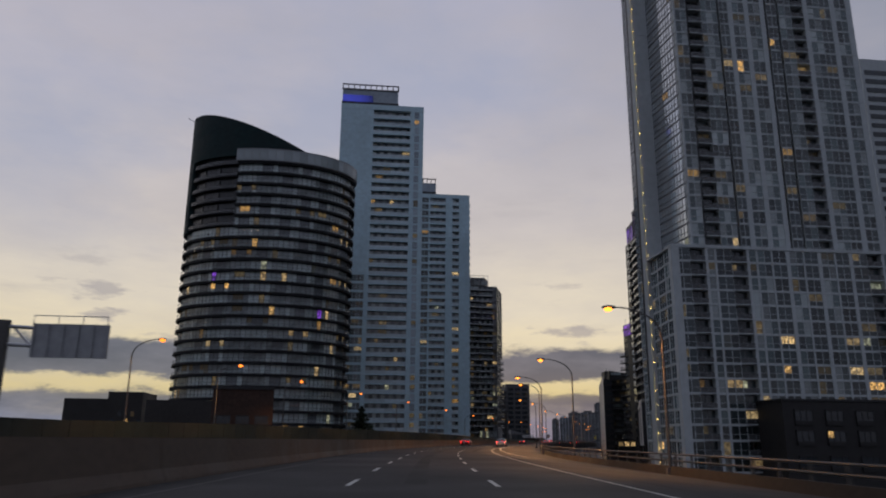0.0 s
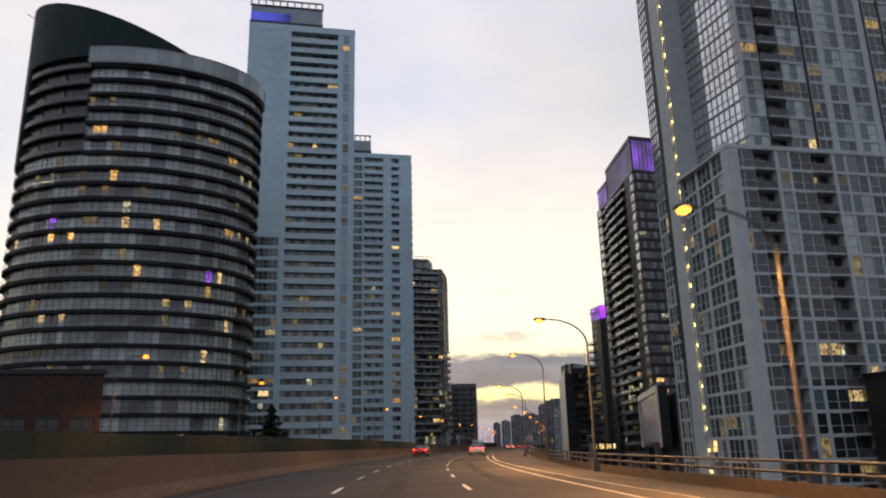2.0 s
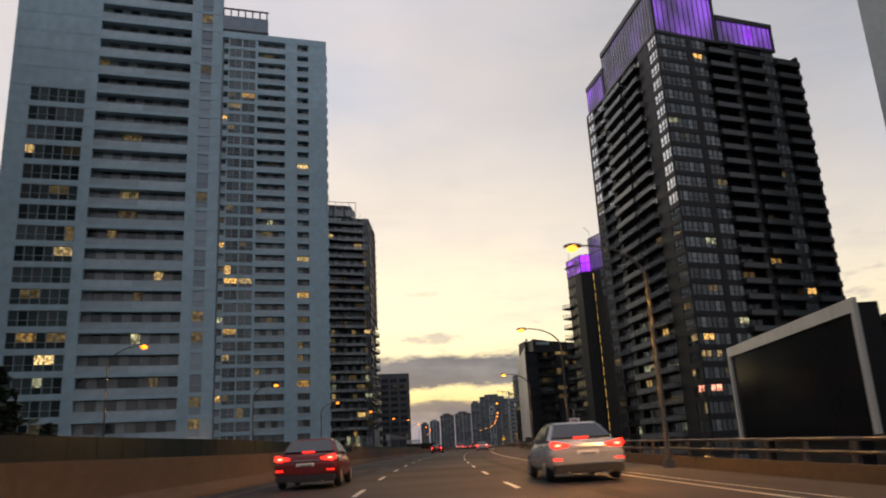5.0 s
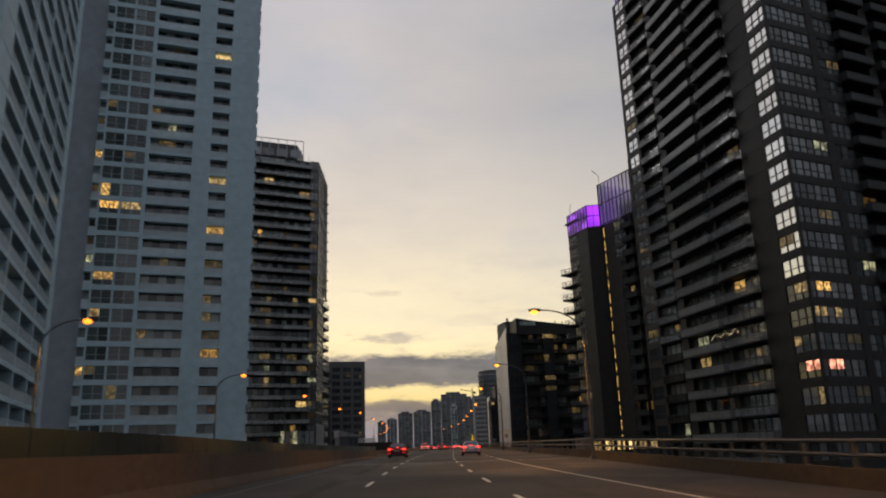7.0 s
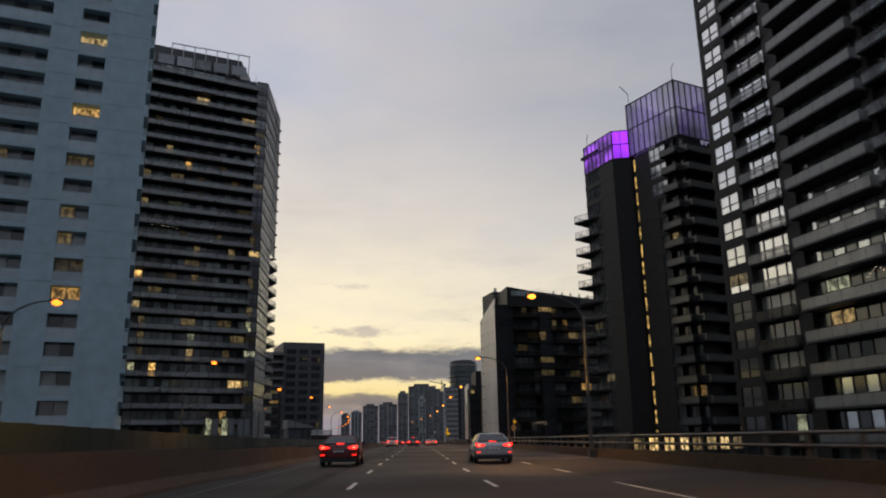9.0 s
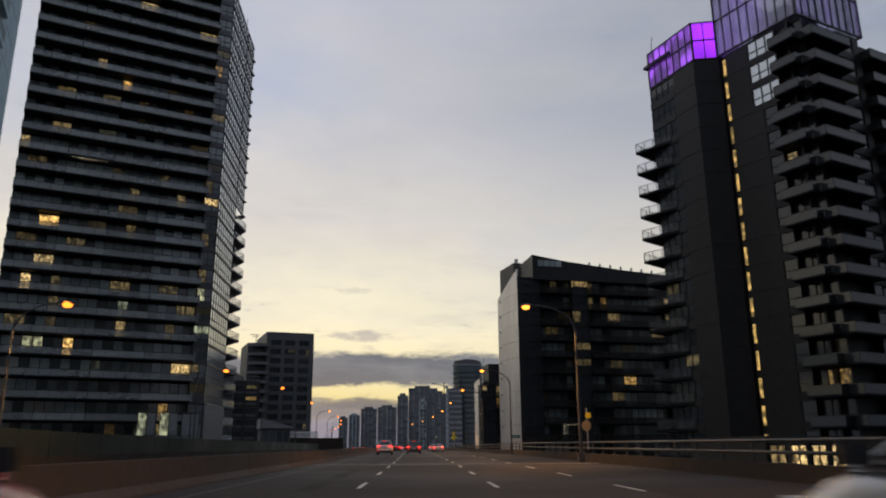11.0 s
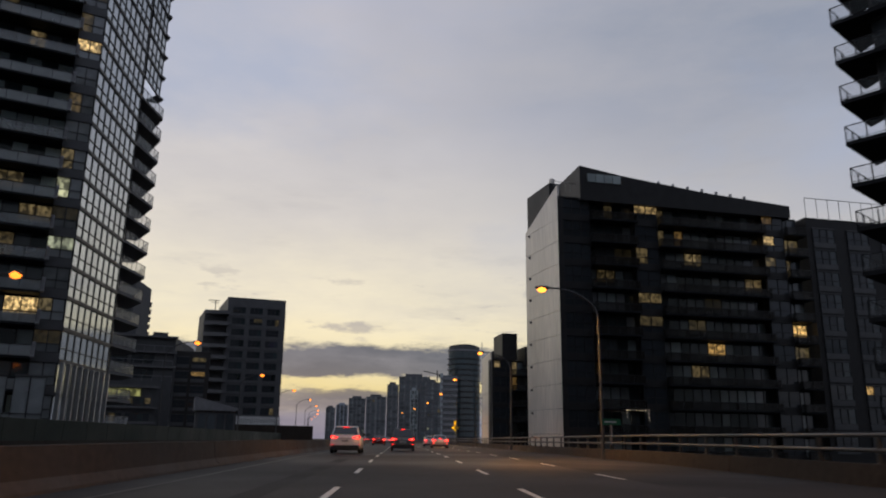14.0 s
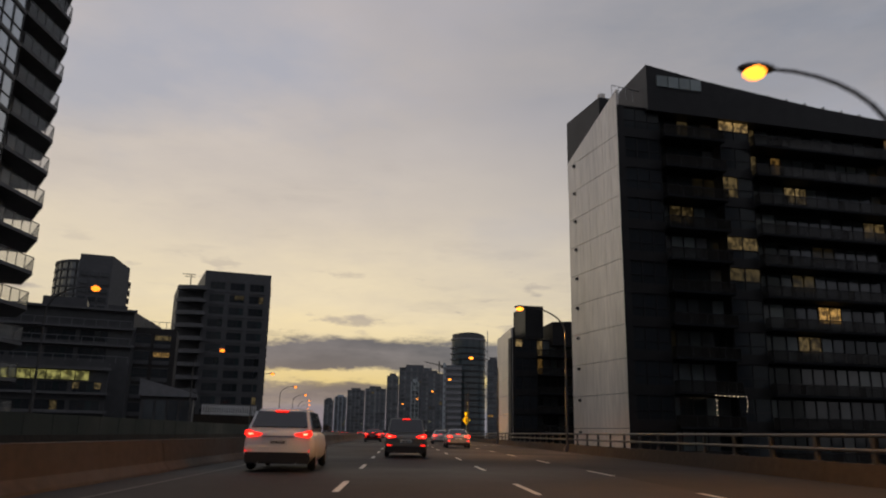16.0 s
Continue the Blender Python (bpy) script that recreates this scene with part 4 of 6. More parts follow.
def dark_tower():
    p, q, r = (38.0, 355.5), (65.8, 358.3), (71.7, 376.0)
    top = 77.0
    th = thing("dark_condo_tower", (p[0], p[1], GROUND), "dark condominium tower with banded balconies and a gridded glass flank", "apartment tower")
    out = [p, q, r, (44.0, 382.0)]
    core(th, inset(out, 1.5), GROUND, top, wall_charcoal)
    fh, n = 2.85, 28
    z0 = top - n * fh
    facade(th, p, q, z0, n, fh, [("B", 6.0, "smoke", 1.3), ("B", 6.0, "smoke", 1.3), ("B", 6.5, "smoke", 1.3), ("B", 6.5, "smoke", 1.3), ("W", 2.2, "char")], 0.2, 31, deep=0.9)
    r2, nl = (69.7, 370.0), 16
    facade(th, q, r2, z0, nl, fh, [("W", 3.0, "skyd"), ("W", 3.0, "skyd"), ("W", 3.0, "skyd"), ("W", 3.0, "skyd")], 0.0, 32)
    facade(th, q, r, z0 + nl * fh, n - nl, fh, [("W", 3.0, "skyd"), ("W", 3.0, "skyd"), ("W", 3.0, "skyd"), ("W", 3.0, "skyd"), ("D", 0.6, wall_charcoal), ("W", 2.8, "skyd"), ("W", 2.8, "skyd")], 0.0, 33)
    # white balcony upstands at the corner, one a floor
    bm = bmesh.new()
    box(bm, -0.14, 0.14, -0.08, 0.08, 0, 1.35)
    box(bm, -0.14, 0.14, -0.5, 0.08, 0, 0.2)
    me = mesh_of("corner_upstand", bm, slab_grey)
    u = (Vector(q) - Vector(p)).normalized()
    back = th.matrix_basis.inverted()
    for f in range(n - 2):
        hang(new("corner_upstand", me), th, "", back @ Matrix.Translation((q[0] - 2.0 * u.x, q[1] - 1.35, z0 + f * fh + 0.1)))
    # wedge balconies at the far corner of the flank, with glass guards on thin posts
    def guarded(bm, pts, z):
        for a, b in zip(pts, pts[1:]):
            a, b = Vector(a), Vector(b)
            d = (b - a).length
            k = max(2, round(d / 1.2))
            for i in range(k + 1):
                c = a.lerp(b, i / k)
                box(bm, c.x - 0.03, c.x + 0.03, c.y - 0.03, c.y + 0.03, z, z + 1.1, 2)
            tube(bm, [(*a, z + 1.1), (*b, z + 1.1)], 0.04, 6, 2)
            g = [bm.verts.new((*v, h)) for v, h in ((a, z + 0.06), (b, z + 0.06), (b, z + 1.06), (a, z + 1.06))]
            bm.faces.new(g).material_index = 1

    for f in range(n):
        z = z0 + f * fh
        bm = bmesh.new()
        if f >= nl:
            prism(bm, [(71.4, 375.2), (72.1, 376.2), (71.6, 377.5), (70.0, 377.5)], z, z + 0.22, 0)
        else:
            prism(bm, [(69.75, 370.1), (72.3, 375.6), (71.0, 381.0), (66.0, 381.0)], z, z + 0.3, 0)
            guarded(bm, [(69.8, 370.3), (72.25, 375.6), (71.0, 380.9)], z + 0.3)
        wpart("wedge_balcony", bm, [slab_mid, guard_wedge, frame_dark], th)
    # stepped plant level
    core(th, [(40, 357.6), (60.0, 358.6), (63, 366), (63, 378), (44, 378)], top, top + 4.3, wall_charcoal, "plant_room", "dark rooftop plant room")
    bm = bmesh.new()
    for k in range(8):
        x = 46 + k * 2.2
        box(bm, x, x + 0.16, 357.6, 357.75, top, top + 5.3)
    box(bm, 46, 61.6, 357.6, 357.75, top + 5.1, top + 5.3)
    for k in range(5):
        box(bm, 61.5 + k * 1.9, 61.6 + k * 1.9, 357.9 + k * 2.5, 358.0 + k * 2.5, top, top + 2.8 - 0.4 * k)
    wpart("roof_screen", bm, steel, th)
    for k in range(6):
        bm = bmesh.new()
        box(bm, 40 + 3.6 * k, 43 + 3.6 * k, 357.42, 357.5, top + 0.3, top + 2.4)
        wpart("window", bm, glass_mid, th)
    # tall silver fins over the lowest storeys of the flank
    bm = bmesh.new()
    box(bm, -0.12, 0.12, -0.35, 0.02, 0, 17.0)
    me = mesh_of("fin", bm, steel)
    fl = (Vector(r2) - Vector(q)).length
    for k in range(9):
        hang(new("fin", me), th, "silver metal fin", back @ basis(q, r2, GROUND) @ Matrix.Translation((0.4 + (fl - 0.8) * k / 8, -0.02, 0)))
    # glazed lobby by the base
    for k in range(3):
        hang(new("window", window_unit(2.4, 6.0, "char", "cool" if k < 2 else None, 2)), th, "", back @ basis((57.0 + 2.9 * k, 355.9 + 0.29 * k), (70, 357.2), 1.2))


dark_tower()

# ---- pale grey tower beside the road ----


def grey_tower():
    th = thing("pale_grey_condo_tower", (58.0, 131.0, GROUND), "pale grey concrete and glass tower with a string of yellow lights", "apartment tower")
    low_top, top, fh = 37.7, 128.0, 2.75
    back = th.matrix_basis.inverted()
    a, b, c, d = (57.7, 130.8), (106.0, 130.8), (106.0, 160.0), (59.6, 153.0)
    core(th, inset([a, b, c, d], 1.5), GROUND, low_top - 0.4, wall_grey)
    up = [(62.6, 132.3), (103.0, 132.3), (104.0, 158.0), (60.2, 153.0), (61.4, 144.0)]
    core(th, inset(up, 1.5), low_top - 1, top, wall_grey, "upper_core")
    n1 = 17
    z0 = low_top - n1 * fh
    unit = [("W", 3.1, "grey_dark"), ("B", 3.1, "grey"), ("S", 0.5, wall_grey), ("W", 1.4, "grey"), ("S", 0.35, wall_grey)]
    facade(th, a, b, z0, n1, fh, [("S", 0.6, wall_grey)] + unit + unit + [("W", 2.8, "grey"), ("S", 0.3, wall_grey), ("W", 2.8, "grey_dark"), ("S", 0.7, wall_grey)] * 3 + unit + [("W", 2.8, "grey"), ("S", 0.6, wall_grey)], 0.07, 41)
    bm = bmesh.new()
    box(bm, 57.6, 106.0, 130.7, 134.0, low_top - 0.1, low_top + 0.5)
    box(bm, 57.6, 62.0, 134.0, 143.5, low_top - 0.1, low_top + 0.15)
    wpart("parapet", bm, wall_grey, th)
    n2 = 33
    facade(th, up[0], up[1], low_top, n2, fh, [("S", 0.3, wall_grey), ("W", 2.2, "grey"), ("D", 0.5, frame_dark), ("B", 2.6, "grey"), ("W", 3.2, "grey"), ("D", 0.5, frame_dark), ("W", 1.8, "grey_dark"), ("S", 0.9, wall_grey), ("W", 2.4, "grey"), ("S", 0.9, wall_grey), ("W", 2.4, "grey"), ("S", 0.9, wall_grey), ("D", 0.5, frame_dark), ("W", 2.0, "grey_dark"), ("D", 0.5, frame_dark), ("W", 2.6, "grey"), ("B", 2.6, "grey"), ("S", 0.9, wall_grey), ("W", 2.6, "grey"), ("W", 2.2, "grey_dark"), ("S", 1.0, wall_grey), ("W", 2.4, "grey"), ("S", 1.2, wall_grey)], 0.05, 42)
    # road flank: coated glass, white pier with bulbs, dark slot, window column
    facade(th, (61.3, 143.6), up[0], low_top, n2, fh, [("W", 2.2, "sky"), ("W", 2.2, "sky"), ("W", 2.2, "sky"), ("W", 2.2, "sky"), ("W", 2.4, "sky")], 0.01, 43, deep=1.0)
    facade(th, (58.6, 143.6), a, z0, n1, fh, [("W", 3.2, "grey"), ("S", 0.5, wall_grey), ("W", 3.2, "grey_dark"), ("S", 0.4, wall_grey), ("W", 3.2, "grey"), ("S", 0.4, wall_grey)], 0.08, 44)
    bm = bmesh.new()
    prism(bm, [(58.65, 143.63), (63.5, 143.63), (63.5, 148.6), (59.1, 148.6)], GROUND, top + 1)
    wpart("light_pier", bm, wall_grey, th, "plain pale concrete pier carrying yellow bulbs")
    facade(th, (59.0, 148.6), (58.55, 143.6), z0, n1 + n2, fh, [("S", 5.0, wall_grey)], 0.0, 47, deep=0.08)
    facade(th, (58.55, 143.6), (62.0, 143.6), z0, n1 + n2, fh, [("S", 3.4, wall_grey)], 0.0, 48, deep=0.025)
    bm = bmesh.new()
    bmesh.ops.create_uvsphere(bm, u_segments=8, v_segments=6, radius=0.13)
    me = mesh_of("facade_bulb", bm, bulb)
    # pale fins added beside the bulbs to catch their light as a band
    for y in (143.62, 144.5):
        bm = bmesh.new()
        box(bm, 58.2, 58.62, y, y + 0.1, GROUND + 2, top + 1)
        wpart("light_channel", bm, wall_grey, th)
    for f in range(n1 + n2):
        hang(new("facade_bulb", me), th, "", back @ Matrix.Translation((58.4, 144.06, z0 + f * fh + 1.4)))
    bm = bmesh.new()
    box(bm, 58.98, 60.6, 148.62, 149.5, 8.0, top)
    wpart("dark_slot", bm, frame_dark, th)
    facade(th, (59.6, 153.4), (59.2, 149.5), z0, n1, fh, [("S", 0.3, wall_grey), ("W", 3.0, "grey"), ("S", 0.3, wall_grey)], 0.05, 45)
    facade(th, (59.6, 153.4), (59.2, 149.5), low_top, n2, fh, [("W", 2.0, "sky"), ("W", 2.0, "sky")], 0.0, 46)


grey_tower()

# black low building in front of the pale tower
lb = thing("black_low_building", (71.5, 122.0, GROUND), "low black flat-roofed building with lit windows", "building")
core(lb, [(71.5, 122.0), (125, 122.0), (125, 130.2), (71.5, 130.2)], GROUND, 8.6, wall_black, "wall")
bm = bmesh.new()
box(bm, 71.3, 125.2, 121.8, 130.3, 8.6, 9.0)
wpart("roof_edge", bm, black_frame, lb)
for k in range(8):
    for z in (-3.0, 1.2, 4.6):
        l = {(1, 1.2): "warm", (5, 1.2): "cool"}.get((k, z))
        hang(new("window", window_unit(3.2, 2.6, "blk", l, 3)), lb, "", lb.matrix_basis.inverted() @ basis((73.5 + 5.6 * k, 121.7), (125, 121.7), z))

# banded white tower farther off
wt = thing("banded_white_tower", (156, 200, GROUND), "white tower with dark horizontal window bands, far behind", "apartment tower")
core(wt, [(156, 200), (200, 200), (200, 240), (156, 240)], GROUND, 122, wall_grey)
for f in range(40):
    z = GROUND + 6 + f * 3.05
    bm = bmesh.new()
    box(bm, 157.0, 165.0, 199.8, 200.2, z, z + 1.5)
    box(bm, 167.0, 199.0, 199.8, 200.2, z, z + 1.5)
    wpart("window_band", bm, glass_dark, wt)

# ---- tall black tower with the purple crown ----


def purple_tower():
    n0, f0, e0 = (96.0, 233.0), (101.2, 269.5), (131.0, 235.5)
    th = thing("purple_crowned_tower", (n0[0], n0[1], GROUND), "tall black condominium tower with purple-lit rooftop crown", "apartment tower")
    out = [n0, e0, (135.0, 268.0), f0]
    top, fh = 75.5, 2.85
    core(th, inset(out, 1.6), GROUND, top, wall_black)
    n = 29
    z0 = top - n * fh
    # far bays turned a few degrees so their panes pick up open sky
    knee, turned = (99.9, 260.4), (100.46, 269.5)
    # sky reflection put in by storey: dark glass below, mirror glass above
    facade(th, turned, knee, z0, 8, fh, [("S", 0.5, wall_black), ("W", 2.8, "blk"), ("S", 0.7, wall_black), ("B", 5.1, "faint", 0.35)], 0.08, 54, deep=0.9)
    facade(th, turned, knee, z0 + 8 * fh, n - 8, fh, [("S", 0.5, wall_black), ("W", 2.8, "char_sky"), ("S", 0.7, wall_black), ("B", 5.1, "mid", 0.35)], 0.04, 55, deep=0.9)
    # corner column likewise mirrors the sky only from the tenth storey up
    facade(th, knee, n0, z0, n, fh, [("S", 1.6, wall_black), ("B", 8.4, "pale", 1.1), ("S", 0.5, wall_black), ("B", 6.4, "mid", 0.9), ("S", 3.9, wall_black), ("W", 3.4, ("blk_face", "char_sky", 9))], 0.06, 51, deep=0.9, forced={(5, 5): "pink", (1, 7): "cool", (1, 6): "pale", (3, 9): "warm"})
    facade(th, n0, e0, z0, n, fh, [("W", 3.2, "blk_face"), ("W", 3.2, "blk_face"), ("S", 1.2, wall_black), ("W", 3.0, "blk_face"), ("B", 5.2, "black", 0.9), ("S", 1.4, wall_black), ("B", 6.0, "black", 0.9), ("W", 3.0, "blk_face"), ("B", 5.4, "black", 0.9), ("S", 0.6, wall_black)], 0.04, 52, forced={(0, 5): "pink", (1, 4): "pale", (1, 14): "cool", (4, 12): "warm", (3, 9): "cool", (6, 13): "warm"})
    back = th.matrix_basis.inverted()

    def crown(p, q, z, zt, m=purple_glass, step=1.3):
        L = (Vector(q) - Vector(p)).length
        k = max(2, round(L / step))
        bm = bmesh.new()
        for i in range(k):
            box(bm, L * i / k + 0.06, L * (i + 1) / k - 0.06, 0.1, 0.2, z + 0.2, zt - 0.3, 0)
        part("crown_glass", bm, m, th, "purple back-lit glass", back @ basis(p, q))
        bm = bmesh.new()
        for i in range(k + 1):
            x = L * i / k
            box(bm, x - 0.05, x + 0.05, 0, 0.3, z, zt, 0)
        box(bm, -0.1, L + 0.1, -0.15, 0.5, zt - 0.75, zt + 0.3, 0)
        box(bm, L - 0.6, L + 0.05, -0.12, 0.4, z, zt, 0)
        box(bm, -0.1, L + 0.1, -0.1, 0.4, z - 0.3, z + 0.25, 0)
        part("crown_frame", bm, black_frame, th, "", back @ basis(p, q))

    mid = (100.0, 259.5)
    cr = (111.0, 234.3)
    crown(mid, n0, top + 0.4, 86.0, lavender)
    crown(n0, cr, top + 0.4, 86.0)
    bm = bmesh.new()
    prism(bm, inset([n0, cr, (114, 258), mid], 0.6), top, 84.5)
    prism(bm, inset([n0, cr, (114, 258), mid], -0.1), 85.6, 86.1)
    wpart("crown_core", bm, wall_charcoal, th)
    crown(f0, mid, top + 0.4, 82.5)
    crown((111.6, 234.6), (125.5, 235.4), top + 0.8, 82.0)
    core(th, inset([(111.6, 234.6), (125.5, 235.4), (127, 262), (113, 262)], 0.6), top, 81.5, wall_charcoal, "crown_core")
    core(th, inset([mid, (113, 258.5), (113, 267), f0], 0.6), top, 81.5, wall_charcoal, "crown_core")
    bm = bmesh.new()
    box(bm, 118.5, 119.6, 234.6, 234.75, 78.0, 80.0)
    wpart("lit_panel", bm, purple_hot, th, "bright purple lit panel")


purple_tower()

# ---- black-framed billboard and the low dark hall behind it ----
kb = thing("billboard", (65.5, 171.0, GROUND), "large dark roadside billboard screen in a pale metal frame", "billboard")
L = (Vector((76.0, 200.0)) - Vector((65.5, 171.0))).length
mb = kb.matrix_basis.inverted() @ basis((76.0, 200.0), (65.5, 171.0))
bm = bmesh.new()
box(bm, 0, L, 0.0, 1.6, 1.0, 10.9)
part("cabinet", bm, black_frame, kb, "", mb)
bm = bmesh.new()
box(bm, -0.1, L + 0.1, -0.35, 0.0, 10.2, 11.3)
box(bm, -0.1, 0.5, -0.35, 0.0, 1.0, 10.2)
box(bm, L - 0.5, L + 0.1, -0.35, 0.0, 1.0, 10.2)
part("frame", bm, zinc, kb, "pale metal frame", mb)
bm = bmesh.new()
box(bm, 0.5, L - 0.5, -0.06, 0.0, 1.0, 10.2)
part("screen", bm, mat("dark_gloss_screen", (0.013, 0.013, 0.014), 0.12, spec=0.05, vary=0.1), kb, "dark glossy screen", mb)
for x in (5.0, L - 5.0):
    bm = bmesh.new()
    box(bm, x - 0.6, x + 0.6, 0.3, 1.4, 0, 9.6)
    part("column", bm, black_frame, kb, "", mb @ Matrix.Translation((0, 0, GROUND)))

hall = thing("dark_hall", (72.0, 168.0, GROUND), "low dark metal-clad hall with a lit strip window", "building")
core(hall, [(68.3, 170.3), (100, 167.0), (106, 200), (79.4, 202)], GROUND, 9.6, wall_charcoal, "wall")
bm = bmesh.new()
prism(bm, [(68.0, 170.0), (100.3, 166.7), (106.3, 200.3), (79.2, 202.3)], 9.6, 10.1)
wpart("roof", bm, wall_charcoal, hall)
bm = bmesh.new()
box(bm, 0.5, 6.2, -0.15, 0.05, 13.6, 14.3)
part("strip_window", bm, tube_light, hall, "pale lit strip window", hall.matrix_basis.inverted() @ basis((68.3, 170.3), (100, 167.0), GROUND))

# ---- second purple-topped tower ----


def second_purple_tower():
    n0, m0, k0, f0, e0 = (117.4, 293.3), (116.2, 303.6), (113.8, 305.1), (113.7, 313.2), (147.0, 296.0)
    th = thing("stepped_purple_tower", (n0[0], n0[1], GROUND), "black condominium tower with purple glass penthouses and a lit stair", "apartment tower")
    back = th.matrix_basis.inverted()
    top, fh = 46.5, 2.85
    core(th, inset([n0, e0, (148, 324), (132, 326), f0, k0, m0], 0.9), GROUND, top, wall_black)
    n = 19
    z0 = top - n * fh
    facade(th, f0, k0, z0, n, fh, [("W", 2.2, "blk"), ("W", 2.2, "blk"), ("S", 3.7, wall_black)], 0.015, 61, deep=0.9)
    facade(th, k0, m0, z0, n, fh, [("S", 2.8, wall_black)], 0.0, 64, deep=0.9)
    facade(th, m0, n0, z0, n - 3, fh, [("D", 1.0, wall_black), ("S", 4.2, wall_black), ("W", 1.6, "blk"), ("B", 3.6, "black", 1.2)], 0.05, 62, deep=0.9)
    facade(th, m0, n0, z0 + (n - 3) * fh, 3, fh, [("D", 1.0, wall_black), ("S", 3.0, wall_black), ("W", 3.4, "blk_sky"), ("B", 3.0, "black", 1.2)], 0.0, 65, deep=0.9)
    facade(th, n0, e0, z0, n, fh, [("B", 6.5, "black", 1.5), ("W", 3.0, "blk"), ("S", 1.0, wall_black), ("B", 6.5, "black", 1.2), ("W", 3.0, "blk"), ("B", 6.5, "black", 1.2), ("S", 1.0, wall_black), ("W", 3.0, "blk")], 0.03, 63)
    # lit stair slots, one a floor
    bm = bmesh.new()
    box(bm, 0.32, 0.62, 0.3, 0.4, 0.45, fh - 0.4)
    me = mesh_of("stair_window", bm, lit_stair)
    for f in range(n):
        hang(new("stair_window", me), th, "lit stair window", back @ basis(m0, n0, z0 + f * fh) @ Matrix.Translation((0.08, -0.05, 0)))
    # corner balconies that stick out at the far end
    bm = bmesh.new()
    prism(bm, [(0.0, -3.2), (1.6, -3.2), (3.2, 3.2), (-1.7, 1.6)], 0, 0.28, 0)
    for p, q in (((0.0, -3.1), (-1.6, 1.6)), ((-1.6, 1.6), (3.0, 3.1))):
        d = (Vector(q) - Vector(p))
        k = max(2, round(d.length / 1.3))
        for i in range(k + 1):
            c = Vector(p) + d * i / k
            box(bm, c.x - 0.03, c.x + 0.03, c.y - 0.03, c.y + 0.03, 0.28, 1.35, 1)
        tube(bm, [(*p, 1.35), (*q, 1.35)], 0.035, 6, 1)
        tube(bm, [(*p, 0.4), (*q, 0.4)], 0.025, 6, 1)
        g = [bm.verts.new((*v, h)) for v, h in ((p, 0.42), (q, 0.42), (q, 1.33), (p, 1.33))]
        bm.faces.new(g).material_index = 2
    me = mesh_of("corner_balcony", bm, [slab_black, frame_dark, guard_clear])
    for f in range(n - 2):
        hang(new("corner_balcony", me), th, "dark slab balcony with thin railings", back @ Matrix.Translation((f0[0], f0[1], z0 + f * fh)))

    def glass_box(pts, z, zt, hot):
        for i in range(len(pts)):
            p, q = pts[i], pts[(i + 1) % len(pts)]
            L = (Vector(q) - Vector(p)).length
            k = max(2, round(L / 1.2))
            bm = bmesh.new()
            for j in range(k):
                box(bm, L * j / k + 0.04, L * (j + 1) / k - 0.04, 0.1, 0.16, z + 0.1, zt - 0.1)
            part("crown_glass", bm, hot.get(i, lavender), th, "purple back-lit glass", back @ basis(p, q))
            bm = bmesh.new()
            for j in range(k + 1):
                x = L * j / k
                box(bm, x - 0.045, x + 0.045, 0.0, 0.2, z, zt)
            for zz in (z, (z + zt) / 2, zt - 0.15):
                box(bm, 0, L, 0.0, 0.22, zz, zz + 0.15)
            part("crown_frame", bm, frame_dark, th, "", back @ basis(p, q))

    glass_box([(116.2, 303.8), n0, (128.5, 294.2), (127.0, 305.0)], top + 0.3, 56.0, {})
    glass_box([f0, k0, m0, (121.0, 304.8), (124.0, 316.0)], top + 0.1, 51.6, {0: violet_glass, 1: purple_hot})
    bm = bmesh.new()
    prism(bm, [(113.5, 309.0), (114.4, 309.0), (114.4, 313.6), (113.3, 313.6)], 49.4, 49.8)
    wpart("canopy", bm, frame_dark, th)
    core(th, inset([f0, k0, m0, (121.0, 304.8), (124.0, 316.0)], 0.9), top, 51.4, wall_black, "crown_core")
    core(th, inset([(116.2, 303.8), n0, (128.5, 294.2), (127.0, 305.0)], 3.0), top, 50.5, wall_black, "crown_core")
    for x, y, z, dx in ((117.6, 293.6, 56.0, 0.8), (116.6, 303.4, 56.0, -1.4), (114.9, 313.6, 51.6, 0.4)):
        bm = bmesh.new()
        tube(bm, [(x, y, z), (x, y, z + 2.0), (x + dx, y + 0.2, z + 3.2)], 0.07, 6)
        wpart("roof_davit", bm, steel, th)
    # low lit windows at the podium below the deck edge
    core(th, [(99.4, 286.4), (122, 290.0), (122, 300), (104, 300)], GROUND, 2.9, wall_black, "podium")
    for k in range(8):
        hang(new("window", window_unit(1.9, 2.9, "set_black", "pale", 2, 1)), th, "", back @ basis((99.4, 286.4), (122, 290.0), -0.5) @ Matrix.Translation((0.3 + 2.6 * k, -0.17, 0)))


second_purple_tower()

# ---- mid-rise with the metal end wall ----


